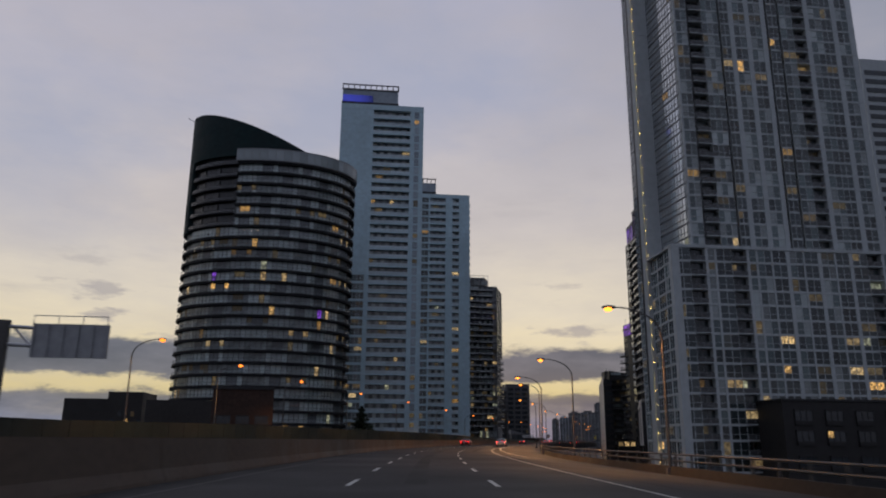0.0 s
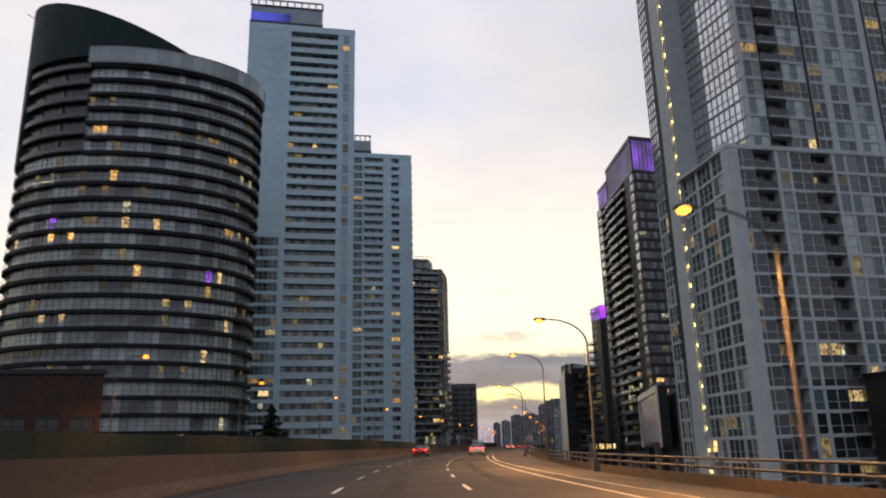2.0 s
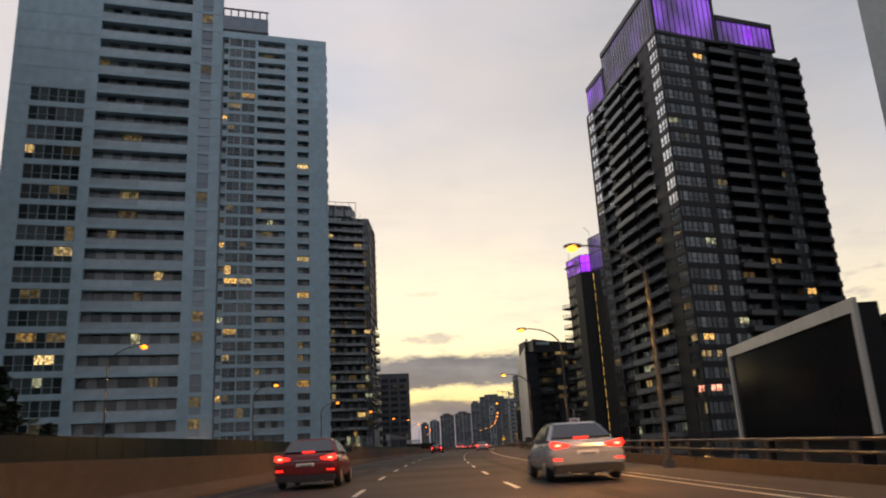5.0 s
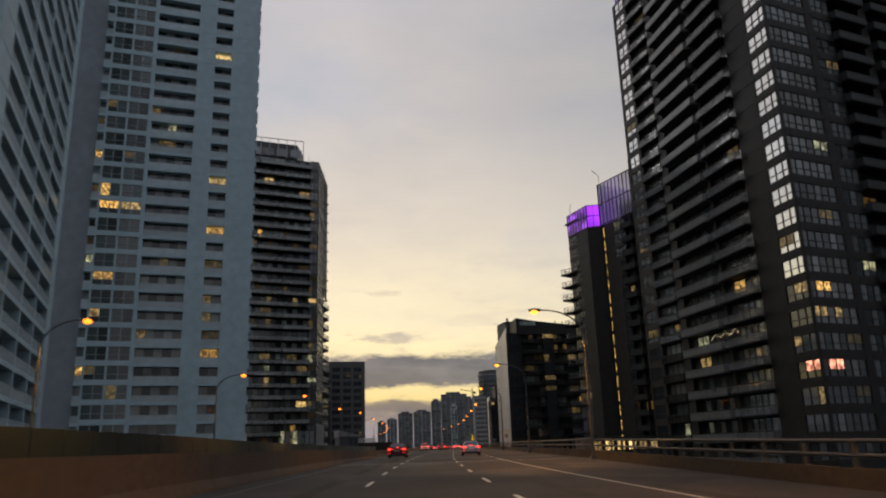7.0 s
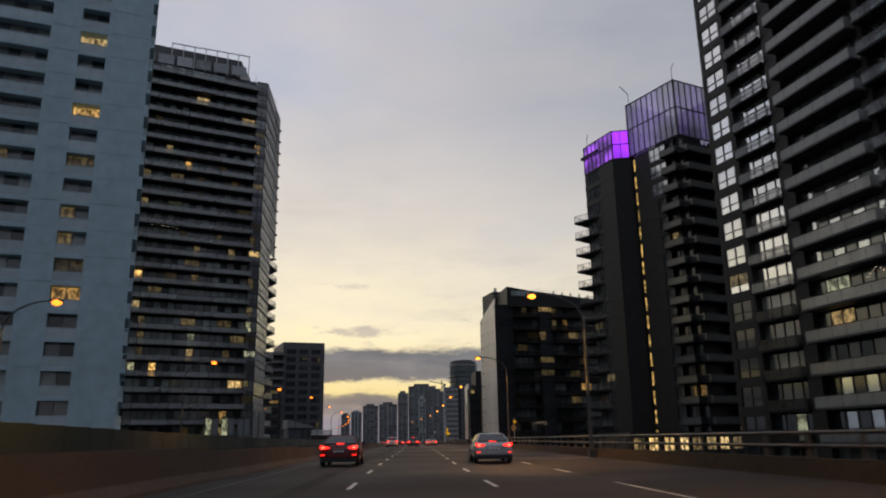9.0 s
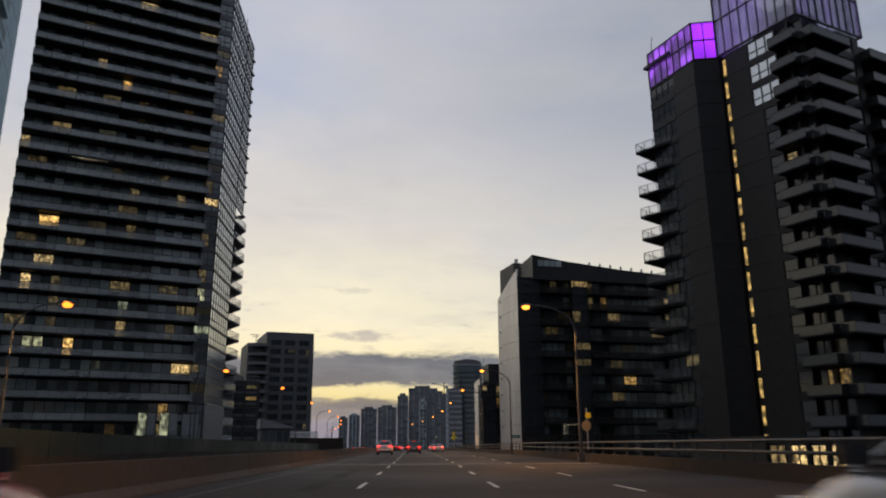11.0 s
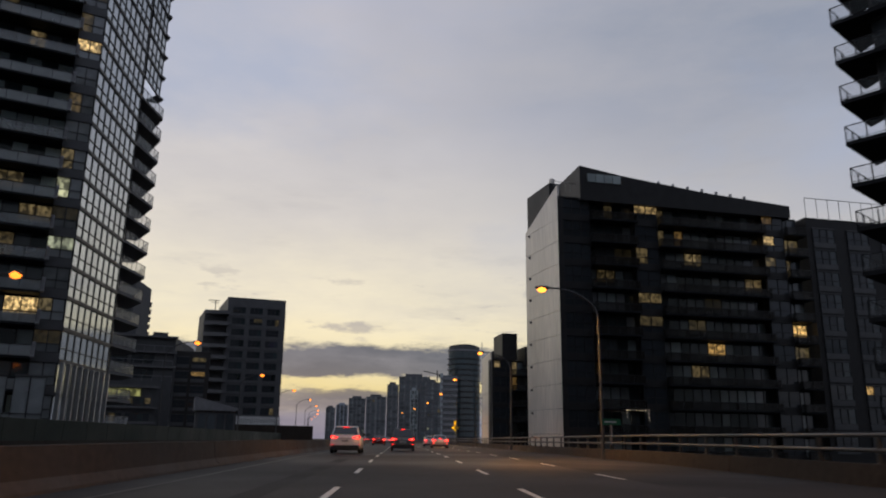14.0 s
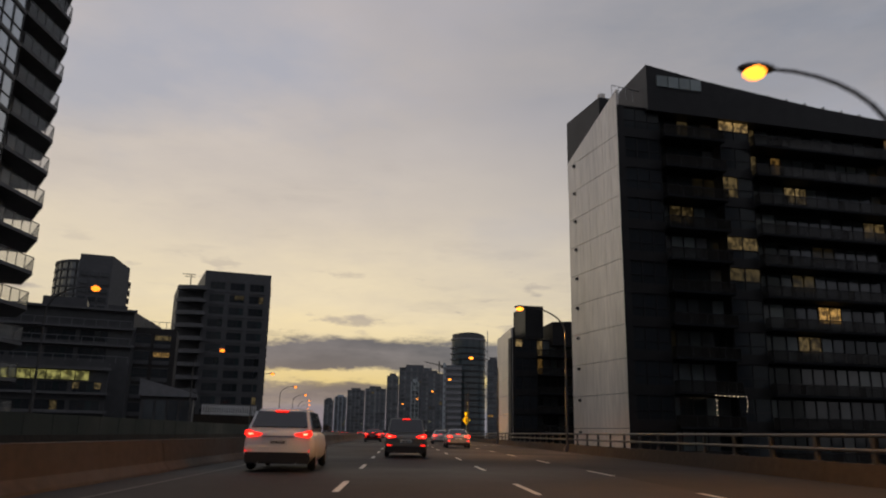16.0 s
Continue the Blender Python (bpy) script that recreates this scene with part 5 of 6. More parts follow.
def metal_midrise(c, d, e, z_c, z_d, label, n, seed, roof):
    th = thing("metal_ended_midrise", (c[0], c[1], GROUND), label, "apartment building")
    back = th.matrix_basis.inverted()
    far = (e[0] + d[0] - c[0], e[1] + d[1] - c[1])
    core(th, inset([c, e, far, d], 1.5), GROUND, z_c - 2.2, wall_black)
    fh = (z_c - 1.5 - GROUND) / n
    L = (Vector(e) - Vector(c)).length
    k = max(1, round((L - 5) / 6.2))
    bays = [("S", 0.7, wall_black), ("W", 3.6, "blk")]
    for i in range(k):
        bays += [("B", 6.2, "faint", 0.8)] if i % 3 != 1 else [("W", 3.2, "blk"), ("B", 3.0, "faint", 0.8)]
    facade(th, c, e, GROUND, n, fh, bays, 0.1, seed, lean=1.9)
    # end wall of standing metal panels, a row a storey
    W = (Vector(c) - Vector(d)).length
    cols = 7
    for f in range(n):
        for j in range(cols):
            z = GROUND + f * fh
            x0, x1 = W * j / cols, W * (j + 1) / cols
            t0, t1 = z_d + (z_c - z_d) * x0 / W, z_d + (z_c - z_d) * x1 / W
            bm = bmesh.new()
            zt = z + fh - 0.05
            if f == n - 1:
                lo = [bm.verts.new(v) for v in ((x0 + 0.012, 0, z), (x1 - 0.012, 0, z), (x1 - 0.012, 0.25, z), (x0 + 0.012, 0.25, z))]
                hi = [bm.verts.new(v) for v in ((x0 + 0.012, 0, t0), (x1 - 0.012, 0, t1), (x1 - 0.012, 0.25, t1), (x0 + 0.012, 0.25, t0))]
                bm.faces.new(lo[::-1]), bm.faces.new(hi)
                for i in range(4):
                    bm.faces.new((lo[i], lo[(i + 1) % 4], hi[(i + 1) % 4], hi[i]))
            else:
                box(bm, x0 + 0.012, x1 - 0.012, 0, 0.25, z, zt)
            part("panel", bm, zinc, th, "", back @ basis(d, c))
    bm = bmesh.new()
    box(bm, 1.3, 1.55, -0.2, 0, 0, 0.25)
    me = mesh_of("scupper", bm, frame_dark)
    for f in range(1, n):
        hang(new("scupper", me), th, "", back @ basis(d, c, GROUND + f * fh - 0.5))
    bm = bmesh.new()
    box(bm, 0.0, W, 0.25, 0.6, GROUND, z_d - 0.5)
    part("end_wall", bm, wall_black, th, "", back @ basis(d, c))
    # roof wedge that falls towards the far end, and plant box
    roof(th, back)
    return th


def roof_main(th, back):
    bm = bmesh.new()
    front = [(122.0 + 6.0 * k, 359.6 - 1.08 * k) for k in range(6)]
    prism(bm, front + [(154.5, 364.0), (123.5, 368.0)], 32.0, [36.6, 35.7, 35.0, 34.45, 34.0, 33.7, 33.7, 36.2])
    wpart("roof_wedge", bm, wall_black, th, "dark sloping roof storey")
    bm = bmesh.new()
    prism(bm, [(122.6, 368.0), (127.0, 367.4), (128.0, 374.5), (123.3, 375.3)], 29.0, 37.0)
    wpart("plant_box", bm, wall_black, th)
    for k in range(7):
        bm = bmesh.new()
        tube(bm, [(134 + 2.1 * k, 359.0 - 0.38 * k, 34.0), (134 + 2.1 * k, 359.0 - 0.38 * k, 36.0 - 0.16 * k)], 0.2, 8)
        wpart("roof_vent", bm, steel, th)
    bm = bmesh.new()
    tube(bm, [(124.0, 369.5, 37.3), (124.0, 369.5, 38.2)], 0.4, 10)
    wpart("roof_vent", bm, zinc, th)
    bm = bmesh.new()
    for k in range(5):
        tube(bm, [(119.2 + 0.8 * k, 361.2, 33.4), (119.2 + 0.8 * k, 361.2, 34.6)], 0.03, 6)
    tube(bm, [(119.2, 361.2, 34.6), (122.4, 361.2, 34.6)], 0.04, 6)
    wpart("roof_railing", bm, steel, th)
    for k in range(4):
        bm = bmesh.new()
        prism(bm, [(123.0 + 1.15 * k, 359.3 - 0.207 * k), (124.05 + 1.15 * k, 359.11 - 0.207 * k), (124.05 + 1.15 * k, 359.4 - 0.207 * k), (123.0 + 1.15 * k, 359.6 - 0.207 * k)], 34.5, 35.6)
        wpart("window", bm, glass_cur, th)


metal_midrise((119.2, 360.6), (120.0, 370.2), (154.0, 354.2), 33.9, 29.9, "dark mid-rise apartment block with a grey metal end wall", 14, 71, roof_main)


def roof_second(th, back):
    bm = bmesh.new()
    prism(bm, [(136.4, 408.3), (139.2, 407.6), (140.6, 414.3), (138.0, 415)], 17.0, 22.0)
    wpart("plant_box", bm, wall_black, th)
    bm = bmesh.new()
    prism(bm, [(140.5, 407.0), (166.0, 402.0), (168.5, 414.0), (143.0, 419.0)], 16.0, [19.6, 21.4, 21.0, 19.3])
    wpart("roof_wedge", bm, wall_black, th)


metal_midrise((134.0, 408.5), (141.0, 426.5), (168.0, 401.5), 18.4, 19.0, "farther dark mid-rise block with a pale metal end wall", 9, 72, roof_second)

# end of the roof terrace rail beside the mid-rise
tw = thing("terrace_block", (154.5, 354.0, GROUND), "dark apartment block with a railed white roof terrace", "apartment building")
core(tw, [(154.5, 354.0), (190, 347.0), (194, 366.0), (158, 372.0)], GROUND, 32.4, wall_black, "wall")
bm = bmesh.new()
for k in range(18):
    u = k / 17
    tube(bm, [(154.6 + 30 * u, 353.9 - 5.9 * u, 32.4), (154.6 + 30 * u, 353.9 - 5.9 * u, 35.2)], 0.05, 6)
tube(bm, [(154.6, 353.9, 35.2), (184.6, 348.0, 35.2)], 0.06, 6)
wpart("terrace_rail", bm, sign_white, tw)
for f in range(10):
    for k in range(6):
        if k < 6 - (f > 8):
            hang(new("window", window_unit(3.4, 2.8, "char_dim", "warm" if (f, k) in ((5, 2), (7, 4), (2, 1)) else None, 3)), tw, "", tw.matrix_basis.inverted() @ basis((154.5, 353.9), (190, 346.9), 1.2 + 3.0 * f) @ Matrix.Translation((0.8 + 5.4 * k, -0.1, 0)))

# ---- buildings along the far west side ----
lbk = thing("stepped_dark_block", (90.4, 492.0, GROUND), "dark stepped apartment block with rounded corner balconies", "apartment building")
core(lbk, [(96.0, 491.6), (111.5, 490.5), (114.5, 512.0), (96.0, 512.0)], GROUND, 39.6, wall_charcoal, "wall")
core(lbk, [(90.4, 494.0), (96.2, 493.0), (96.2, 510.0), (90.4, 510.0)], GROUND, 36.0, wall_charcoal, "wing")
mbk = lbk.matrix_basis.inverted()
rng = random.Random(81)
for f in range(14):
    z = GROUND + 4 + f * 3.0
    bm = bmesh.new()
    pts = [(96.4 - 6.4 * math.sin(t), 492.6 - 3.4 * math.cos(t)) for t in (math.pi / 2 * k / 6 for k in range(7))]
    prism(bm, [(96.6, 495.0)] + pts[::-1], z, z + 0.9)
    wpart("corner_balcony", bm, slab_mid, lbk)
    for k in range(3):
        hang(new("window", window_unit(3.4, 2.6, "char_dim", pick_lit(rng, 0.06), 3, k)), lbk, "", mbk @ basis((96.5, 491.55), (111.5, 490.45), z) @ Matrix.Translation((0.9 + 4.6 * k, -0.15, 0)))
    for k in range(4):
        hang(new("window", window_unit(3.0, 2.4, "char_sky", None, 2)), lbk, "", mbk @ basis((111.55, 490.5), (114.55, 512.0), z) @ Matrix.Translation((1.2 + 5.2 * k, -0.15, 0)))
bm = bmesh.new()
tube(bm, [(93.0, 494.5, 36.0), (93.0, 494.5, 38.8)], 0.12, 6)
tube(bm, [(91.0, 494.5, 38.8), (94.0, 494.5, 38.8)], 0.1, 6)
tube(bm, [(91.6, 494.5, 38.2), (94.0, 494.5, 38.2)], 0.08, 6)
wpart("roof_mast", bm, black_frame, lbk)

lob = thing("low_terrace_building", (60, 450, GROUND), "low dark terraced building with a lit ground gallery", "building")
core(lob, [(34, 450), (81.0, 450), (86.5, 470), (34, 470)], GROUND, 22.4, wall_charcoal, "wall")
core(lob, [(80.8, 452), (88.5, 452), (90.0, 468), (80.8, 468)], GROUND, 20.0, wall_dark, "wing")
core(lob, [(36, 446), (78, 446), (78, 450.2), (36, 450.2)], GROUND, 13.0, wall_charcoal, "terrace")
mlo = lob.matrix_basis.inverted()
for f in range(7):
    for k in range(8):
        z = GROUND + 9.6 + f * 3.0
        if z > 19.0:
            continue
        y = 446 if z < 10 else 450
        if 9.9 < z < 12.9:
            continue
        hang(new("window", window_unit(4.4, 2.7, "char_dim", pick_lit(rng, 0.03), 4, k % 4)), lob, "", mlo @ basis((37, y - 0.17), (80, y - 0.17), z) @ Matrix.Translation((5.1 * k, 0, 0)))
for z, h in ((4.6, 0.5), (7.6, 0.4), (11.6, 0.5)):
    bm = bmesh.new()
    box(bm, 35.6, 78.4, 445.2, 446.0, z, z + h)
    wpart("floor_slab", bm, slab_mid, lob)
for z in (16.0, 19.0, 22.2):
    bm = bmesh.new()
    box(bm, 34.0, 81.4, 449.1, 450.0, z, z + 0.4)
    wpart("floor_slab", bm, slab_mid, lob)
for z in (13.0, 16.4, 19.4):
    bm = bmesh.new()
    y = 446.3 if z < 15 else 449.2
    for k in range(24):
        tube(bm, [(37 + 1.9 * k, y, z), (37 + 1.9 * k, y, z + 1.1)], 0.05, 5)
    tube(bm, [(37, y, z + 1.1), (80.7, y, z + 1.1)], 0.06, 5)
    wpart("terrace_rail", bm, frame_grey, lob)
gallery = mat("lit_gallery", (0.2, 0.2, 0.1), 0.3, emit=(0.75, 0.74, 0.24), power=0.32, blot=1.6)
for k in range(6):
    bm = bmesh.new()
    box(bm, 62.3 + 2.15 * k, 64.3 + 2.15 * k, 445.7, 445.95, 9.95, 11.4)
    wpart("gallery_pane", bm, gallery, lob, "dim yellow-lit gallery pane")
for x, w, h in ((66.0, 7.0, 2.2), (46.0, 10.0, 3.0), (76.5, 3.0, 1.4)):
    bm = bmesh.new()
    box(bm, x, x + w, 453, 461, 22.4, 22.4 + h)
    wpart("roof_box", bm, wall_charcoal, lob)
bm = bmesh.new()
for k in range(6):
    tube(bm, [(81.4 + 1.3 * k, 452.2, 20.0), (81.4 + 1.3 * k, 452.2, 21.2)], 0.05, 5)
tube(bm, [(81.4, 452.2, 21.2), (88.0, 452.2, 21.2)], 0.05, 5)
wpart("roof_rail", bm, frame_grey, lob)
for f in range(6):
    for k in range(2):
        hang(new("window", window_unit(2.8, 2.4, "char_dim", pick_lit(rng, 0.05), 2, k)), lob, "", mlo @ basis((81.4, 451.85), (88, 451.85), 1.5 + 3.0 * f) @ Matrix.Translation((3.4 * k, 0, 0)))

cyl = thing("round_glass_tower", (66, 608, GROUND), "round glassy tower with a taller dark chamfered side, far off", "apartment tower")
bm = bmesh.new()
ring = [(12.0 * math.cos(2 * math.pi * k / 24), 12.0 * math.sin(2 * math.pi * k / 24)) for k in range(24)]
prism(bm, ring, 0, 60.4 - GROUND)
part("core", bm, glass_face, cyl)
for f in range(22):
    bm = bmesh.new()
    prism(bm, [(x * 1.03, y * 1.03) for x, y in ring], 5 + f * 3.0, 5.7 + f * 3.0)
    part("floor_band", bm, slab_dark, cyl)
# fins between the storeys
fin = bmesh.new()
box(fin, -0.12, 0.12, -0.2, 0.2, 0, 60.4 - GROUND)
fin = mesh_of("mullion", fin, frame_dark)
for k in range(24):
    a = 2 * math.pi * (k + 0.5) / 24
    hang(new("mullion", fin), cyl, "", pose(12.05 * math.cos(a), 12.05 * math.sin(a), 0, 0, 0, math.degrees(a)))
bm = bmesh.new()
prism(bm, [(-3.6, -13.2), (7.0, -12.8), (13.0, -7.0), (13.0, 6.0), (-3.6, 8.0)], 0, [62.2 - GROUND, 62.4 - GROUND, 59.6 - GROUND, 59.2 - GROUND, 61.8 - GROUND])
part("dark_side", bm, wall_charcoal, cyl)
for f in range(20):
    for x in (-3.0, 0.3, 3.6):
        bm = bmesh.new()
        box(bm, x, x + 2.6, -13.5 + 0.02 * x, -12.9, 6 + f * 3.0, 7.5 + f * 3.0)
        part("window", bm, glass_dark, cyl)
    bm = bmesh.new()
    box(bm, 12.8, 13.8, -5.5, 4.0, 5.4 + f * 3.0, 6.2 + f * 3.0)
    part("balcony", bm, slab_mid, cyl)

pav = thing("small_pavilion", (85.4, 408, GROUND), "small brown-grey pavilion with a sloping roof beside the ramp", "building")
bm = bmesh.new()
prism(bm, [(82.4, 408), (88.5, 408), (89.6, 418), (83.2, 418)], GROUND, [7.9, 6.3, 6.3, 7.9])
wpart("wall", bm, slab_mid, pav)
bm = bmesh.new()
prism(bm, [(82.1, 407.6), (88.9, 407.6), (90.0, 418.4), (82.9, 418.4)], 6.3, [8.4, 6.7, 6.7, 8.4])
wpart("roof", bm, slab_grey, pav)
for k in range(4):
    bm = bmesh.new()
    box(bm, 82.8 + 1.42 * k, 83.9 + 1.42 * k, 407.85, 408.05, 2.6, 5.8)
    wpart("window", bm, glass_bal, pav)
fen = thing("white_fence", (92, 432, GROUND), "pale panel fence on a dark wall beside the ramp", "fence")
bm = bmesh.new()
prism(bm, [(86.0, 431.6), (108.0, 436.5), (108.0, 436.9), (86.0, 432.0)], GROUND, 4.7)
wpart("base_wall", bm, parapet_dark, fen)
for k in range(24):
    bm = bmesh.new()
    x, y = 92.2 + 0.37 * k, 433.05 + 0.082 * k
    box(bm, x, x + 0.2, y, y + 0.08, 4.6, 6.3)
    wpart("picket", bm, sign_white, fen)
for z in (4.9, 5.9):
    bm = bmesh.new()
    prism(bm, [(92.1, 433.12), (101.0, 435.1), (101.0, 435.16), (92.1, 433.18)], z, z + 0.14)
    wpart("fence_rail", bm, sign_white, fen)

far_left = thing("distant_low_block", (-105, 330, GROUND), "distant low building in shadow with few lit windows", "building")
core(far_left, [(-122, 330), (-104, 330), (-104, 350), (-122, 350)], GROUND, 18.2, wall_dark, "wing")
core(far_left, [(-104, 328), (-90, 328), (-90, 350), (-104, 350)], GROUND, 21.0, wall_dark, "wall")
for k in range(5):
    bm = bmesh.new()
    box(bm, -102 + 2.6 * k, -100.6 + 2.6 * k, 327.85, 328.05, 8.0 + (k % 2) * 3, 10.0 + (k % 2) * 3)
    wpart("window", bm, lit_warm if k in (2, 3) else glass_dark, far_left)
# ---- distant skyline beyond the end of the walk ----


def far_tower(az0, az1, dist, high, wall, look_of, seed, label, pier):
    ex, ey = 79.7, 308.3
    a, b = ((ex + dist * math.sin(radians(z)), ey + dist * math.cos(radians(z))) for z in (az0, az1))
    w = math.dist(a, b)
    th = thing("distant_tower", (a[0], a[1], GROUND), label, "apartment tower", "distant skyline")
    m = th.matrix_basis.inverted() @ basis(a, b, GROUND)
    H = high - GROUND
    bm = bmesh.new()
    box(bm, 0.02, w - 0.02, 0.25, w * 0.9 + 6, 0, H)
    part("core", bm, wall, th, "", m)
    n = round(H / 3.3)
    fh = H / n
    k = max(2, round(w / 5.0))
    bays = []
    for i in range(k):
        bays += [("W", 4.0, look_of), ("S", 0.8, pier if i % 2 else wall)]
    facade(th, a, b, GROUND, n, fh, [("S", 1.1, pier)] + bays, 0.012, seed, deep=0.3)
    bm = bmesh.new()
    box(bm, w * 0.2, w * 0.75, 2, w * 0.5 + 3, H, H + 2.2)
    part("plant_room", bm, wall, th, "", m)


for i, (a0, a1, d, h, wl, lk, pr, lb_) in enumerate((
    (14.41, 15.12, 930, 40.2, wall_far, "far", wall_far, "distant dark tower at the end of the road"),
    (15.16, 16.08, 880, 41.6, wall_blue_dark, "far", wall_blue_dark, "distant grey tower at the end of the road"),
    (16.11, 17.40, 800, 45.4, wall_far, "far", wall_far, "distant dark tower at the end of the road"),
    (17.43, 19.0, 730, 43.5, wall_far, "far", slab_grey, "distant dark tower with a pale corner pier"),
    (19.04, 19.93, 660, 50.9, wall_far, "far", wall_far, "distant slim dark tower"),
    (19.96, 22.4, 590, 52.5, wall_far, "far", wall_far, "distant broad dark tower"),
    (20.87, 21.49, 560, 39.5, wall_grey, "grey", wall_grey, "distant slim pale tower before a dark one"),
    (21.6, 23.3, 540, 44.4, wall_far, "far", wall_far, "distant dark tower with a flat roof"),
    (26.62, 27.6, 460, 46.5, wall_far, "far", wall_far, "far dark tower beside the road"),
)):
    far_tower(a0, a1, d, h, wl, lk, 90 + i, lb_, pr)

# banded wing before the far oval tower
wa, wb = ((79.7 + 382 * math.sin(radians(z)), 308.3 + 382 * math.cos(radians(z))) for z in (23.36, 24.7))
wing = thing("banded_wing", (wa[0], wa[1], GROUND), "pale wing with closely spaced balcony bands", "apartment tower", "distant skyline")
mw, ww = wing.matrix_basis.inverted() @ basis(wa, wb, GROUND), math.dist(wa, wb)
bm = bmesh.new()
box(bm, 0.3, ww - 0.1, 1.2, 12, 0, 45.0)
part("core", bm, glass_bal, wing, "", mw)
for f in range(14):
    bm = bmesh.new()
    box(bm, 0.0, ww, 0.0, 1.4, 3.0 + 3.05 * f, 4.3 + 3.05 * f)
    part("balcony_band", bm, slab_grey, wing, "", mw)
bm = bmesh.new()
box(bm, -0.5, 0.9, 0.3, 1.6, 0, 46.0)
part("pier", bm, wall_grey, wing, "", mw)

# far tower with an oval plan and a ringed crown
ov = thing("distant_oval_tower", (79.7 + 408 * math.sin(radians(25.2)), 308.3 + 408 * math.cos(radians(25.2)), GROUND), "far dark oval tower with a hoist mast and ringed crown", "apartment tower", "distant skyline")
ell = [(9.4 * math.cos(2 * math.pi * k / 32), 8.0 * math.sin(2 * math.pi * k / 32)) for k in range(32)]
bm = bmesh.new()
prism(bm, ell, 0, 60.5)
part("core", bm, glass_deep, ov, "dark glass body")
for f in range(18):
    bm = bmesh.new()
    prism(bm, [(x * 1.02, y * 1.02) for x, y in ell], 3.0 + f * 3.1, 3.7 + f * 3.1)
    part("floor_band", bm, wall_black, ov)
    if f > 5:
        bm = bmesh.new()
        box(bm, -10.6, -7.0, -3.2, 1.0, 3.2 + f * 3.1, 3.6 + f * 3.1)
        part("balcony", bm, slab_grey, ov)
bm = bmesh.new()
prism(bm, [(x * 1.04, y * 1.04) for x, y in ell], 60.5, 61.4)
part("crown_ring", bm, slab_grey, ov)
bm = bmesh.new()
prism(bm, [(x * 0.97, y * 0.97) for x, y in ell], 61.4, [64.3 - 0.012 * (x + 2) ** 2 for x, y in ell])
part("crown", bm, wall_charcoal, ov)
hoist = thing("hoist_mast", (79.7 + 402 * math.sin(radians(26.66)), 308.3 + 402 * math.cos(radians(26.66)), GROUND), "thin steel builders' hoist mast beside the oval tower", "mast")
bm = bmesh.new()
tube(bm, [(0, 0, 0), (0, 0, 65.5)], 0.22, 4)
part("pole", bm, steel, hoist)
for z in (30, 36, 42, 48, 54, 59):
    bm = bmesh.new()
    box(bm, -1.6, 0.3, -0.2, 0.2, z, z + 0.4)
    part("tie", bm, steel, hoist)
crane = thing("tower_crane", (79.7 + 560 * math.sin(radians(22.98)), 308.3 + 560 * math.cos(radians(22.98)), GROUND), "small distant tower crane with a short jib", "crane")
bm = bmesh.new()
tube(bm, [(0, 0, 0), (0, 0, 63.5)], 0.5, 4)
part("mast", bm, black_frame, crane)
bm = bmesh.new()
tube(bm, [(-12, 0, 62.6), (3, 0, 60.2)], 0.3, 4)
part("jib", bm, black_frame, crane)
bm = bmesh.new()
box(bm, 1.4, 3.4, -0.8, 0.8, 58.6, 60.4)
part("counterweight", bm, black_frame, crane)

# ---- conifers beside the round tower ----


def conifer(x, y, high, spread, seed):
    rng = random.Random(seed)
    th = thing("conifer", (x, y, GROUND), "dark conifer with a ragged crown beside the ramp", "tree", "conifers by the ramp")
    bm = bmesh.new()
    tube(bm, [(0, 0, 0), (0.1, 0, high * 0.5), (0, 0.1, high * 0.97)], [0.35, 0.2, 0.04], 7)
    for k in range(26):
        z = high * rng.uniform(0.3, 0.93)
        r = spread * (1.05 - z / high) * rng.uniform(0.6, 1.0) + 0.3
        t = rng.uniform(0, 6.28)
        tube(bm, [(0, 0, z), (r * math.cos(t), r * math.sin(t), z - 0.1 * r)], [0.06, 0.015], 4)
    part("trunk", bm, bark, th)
    bm = bmesh.new()
    for k in range(4200):
        u = rng.random() ** 0.7
        z = high * (0.28 + 0.74 * (1 - u))
        r = (spread * (1.04 - z / high) + 0.15) * math.sqrt(rng.random()) * (0.75 + 0.4 * math.sin(5 * z + 2 * seed))
        t = rng.uniform(0, 6.28)
        c = Vector((abs(r) * math.cos(t), abs(r) * math.sin(t), z))
        s = rng.uniform(0.3, 0.8)
        d1 = Vector((rng.uniform(-1, 1), rng.uniform(-1, 1), rng.uniform(-0.5, 0.2))).normalized() * s
        d2 = d1.cross(Vector((rng.uniform(-1, 1), rng.uniform(-1, 1), 1))).normalized() * s * 0.5
        bm.faces.new([bm.verts.new(c + v) for v in (d1, d2, -d1 * 0.6, -d2)])
    part("crown", bm, leaf, th)


conifer(0.6, 198.0, 18.4, 9.0, 3)
conifer(-8.5, 176.0, 12.5, 3.2, 4)
conifer(3.2, 206.0, 14.0, 5.6, 7)



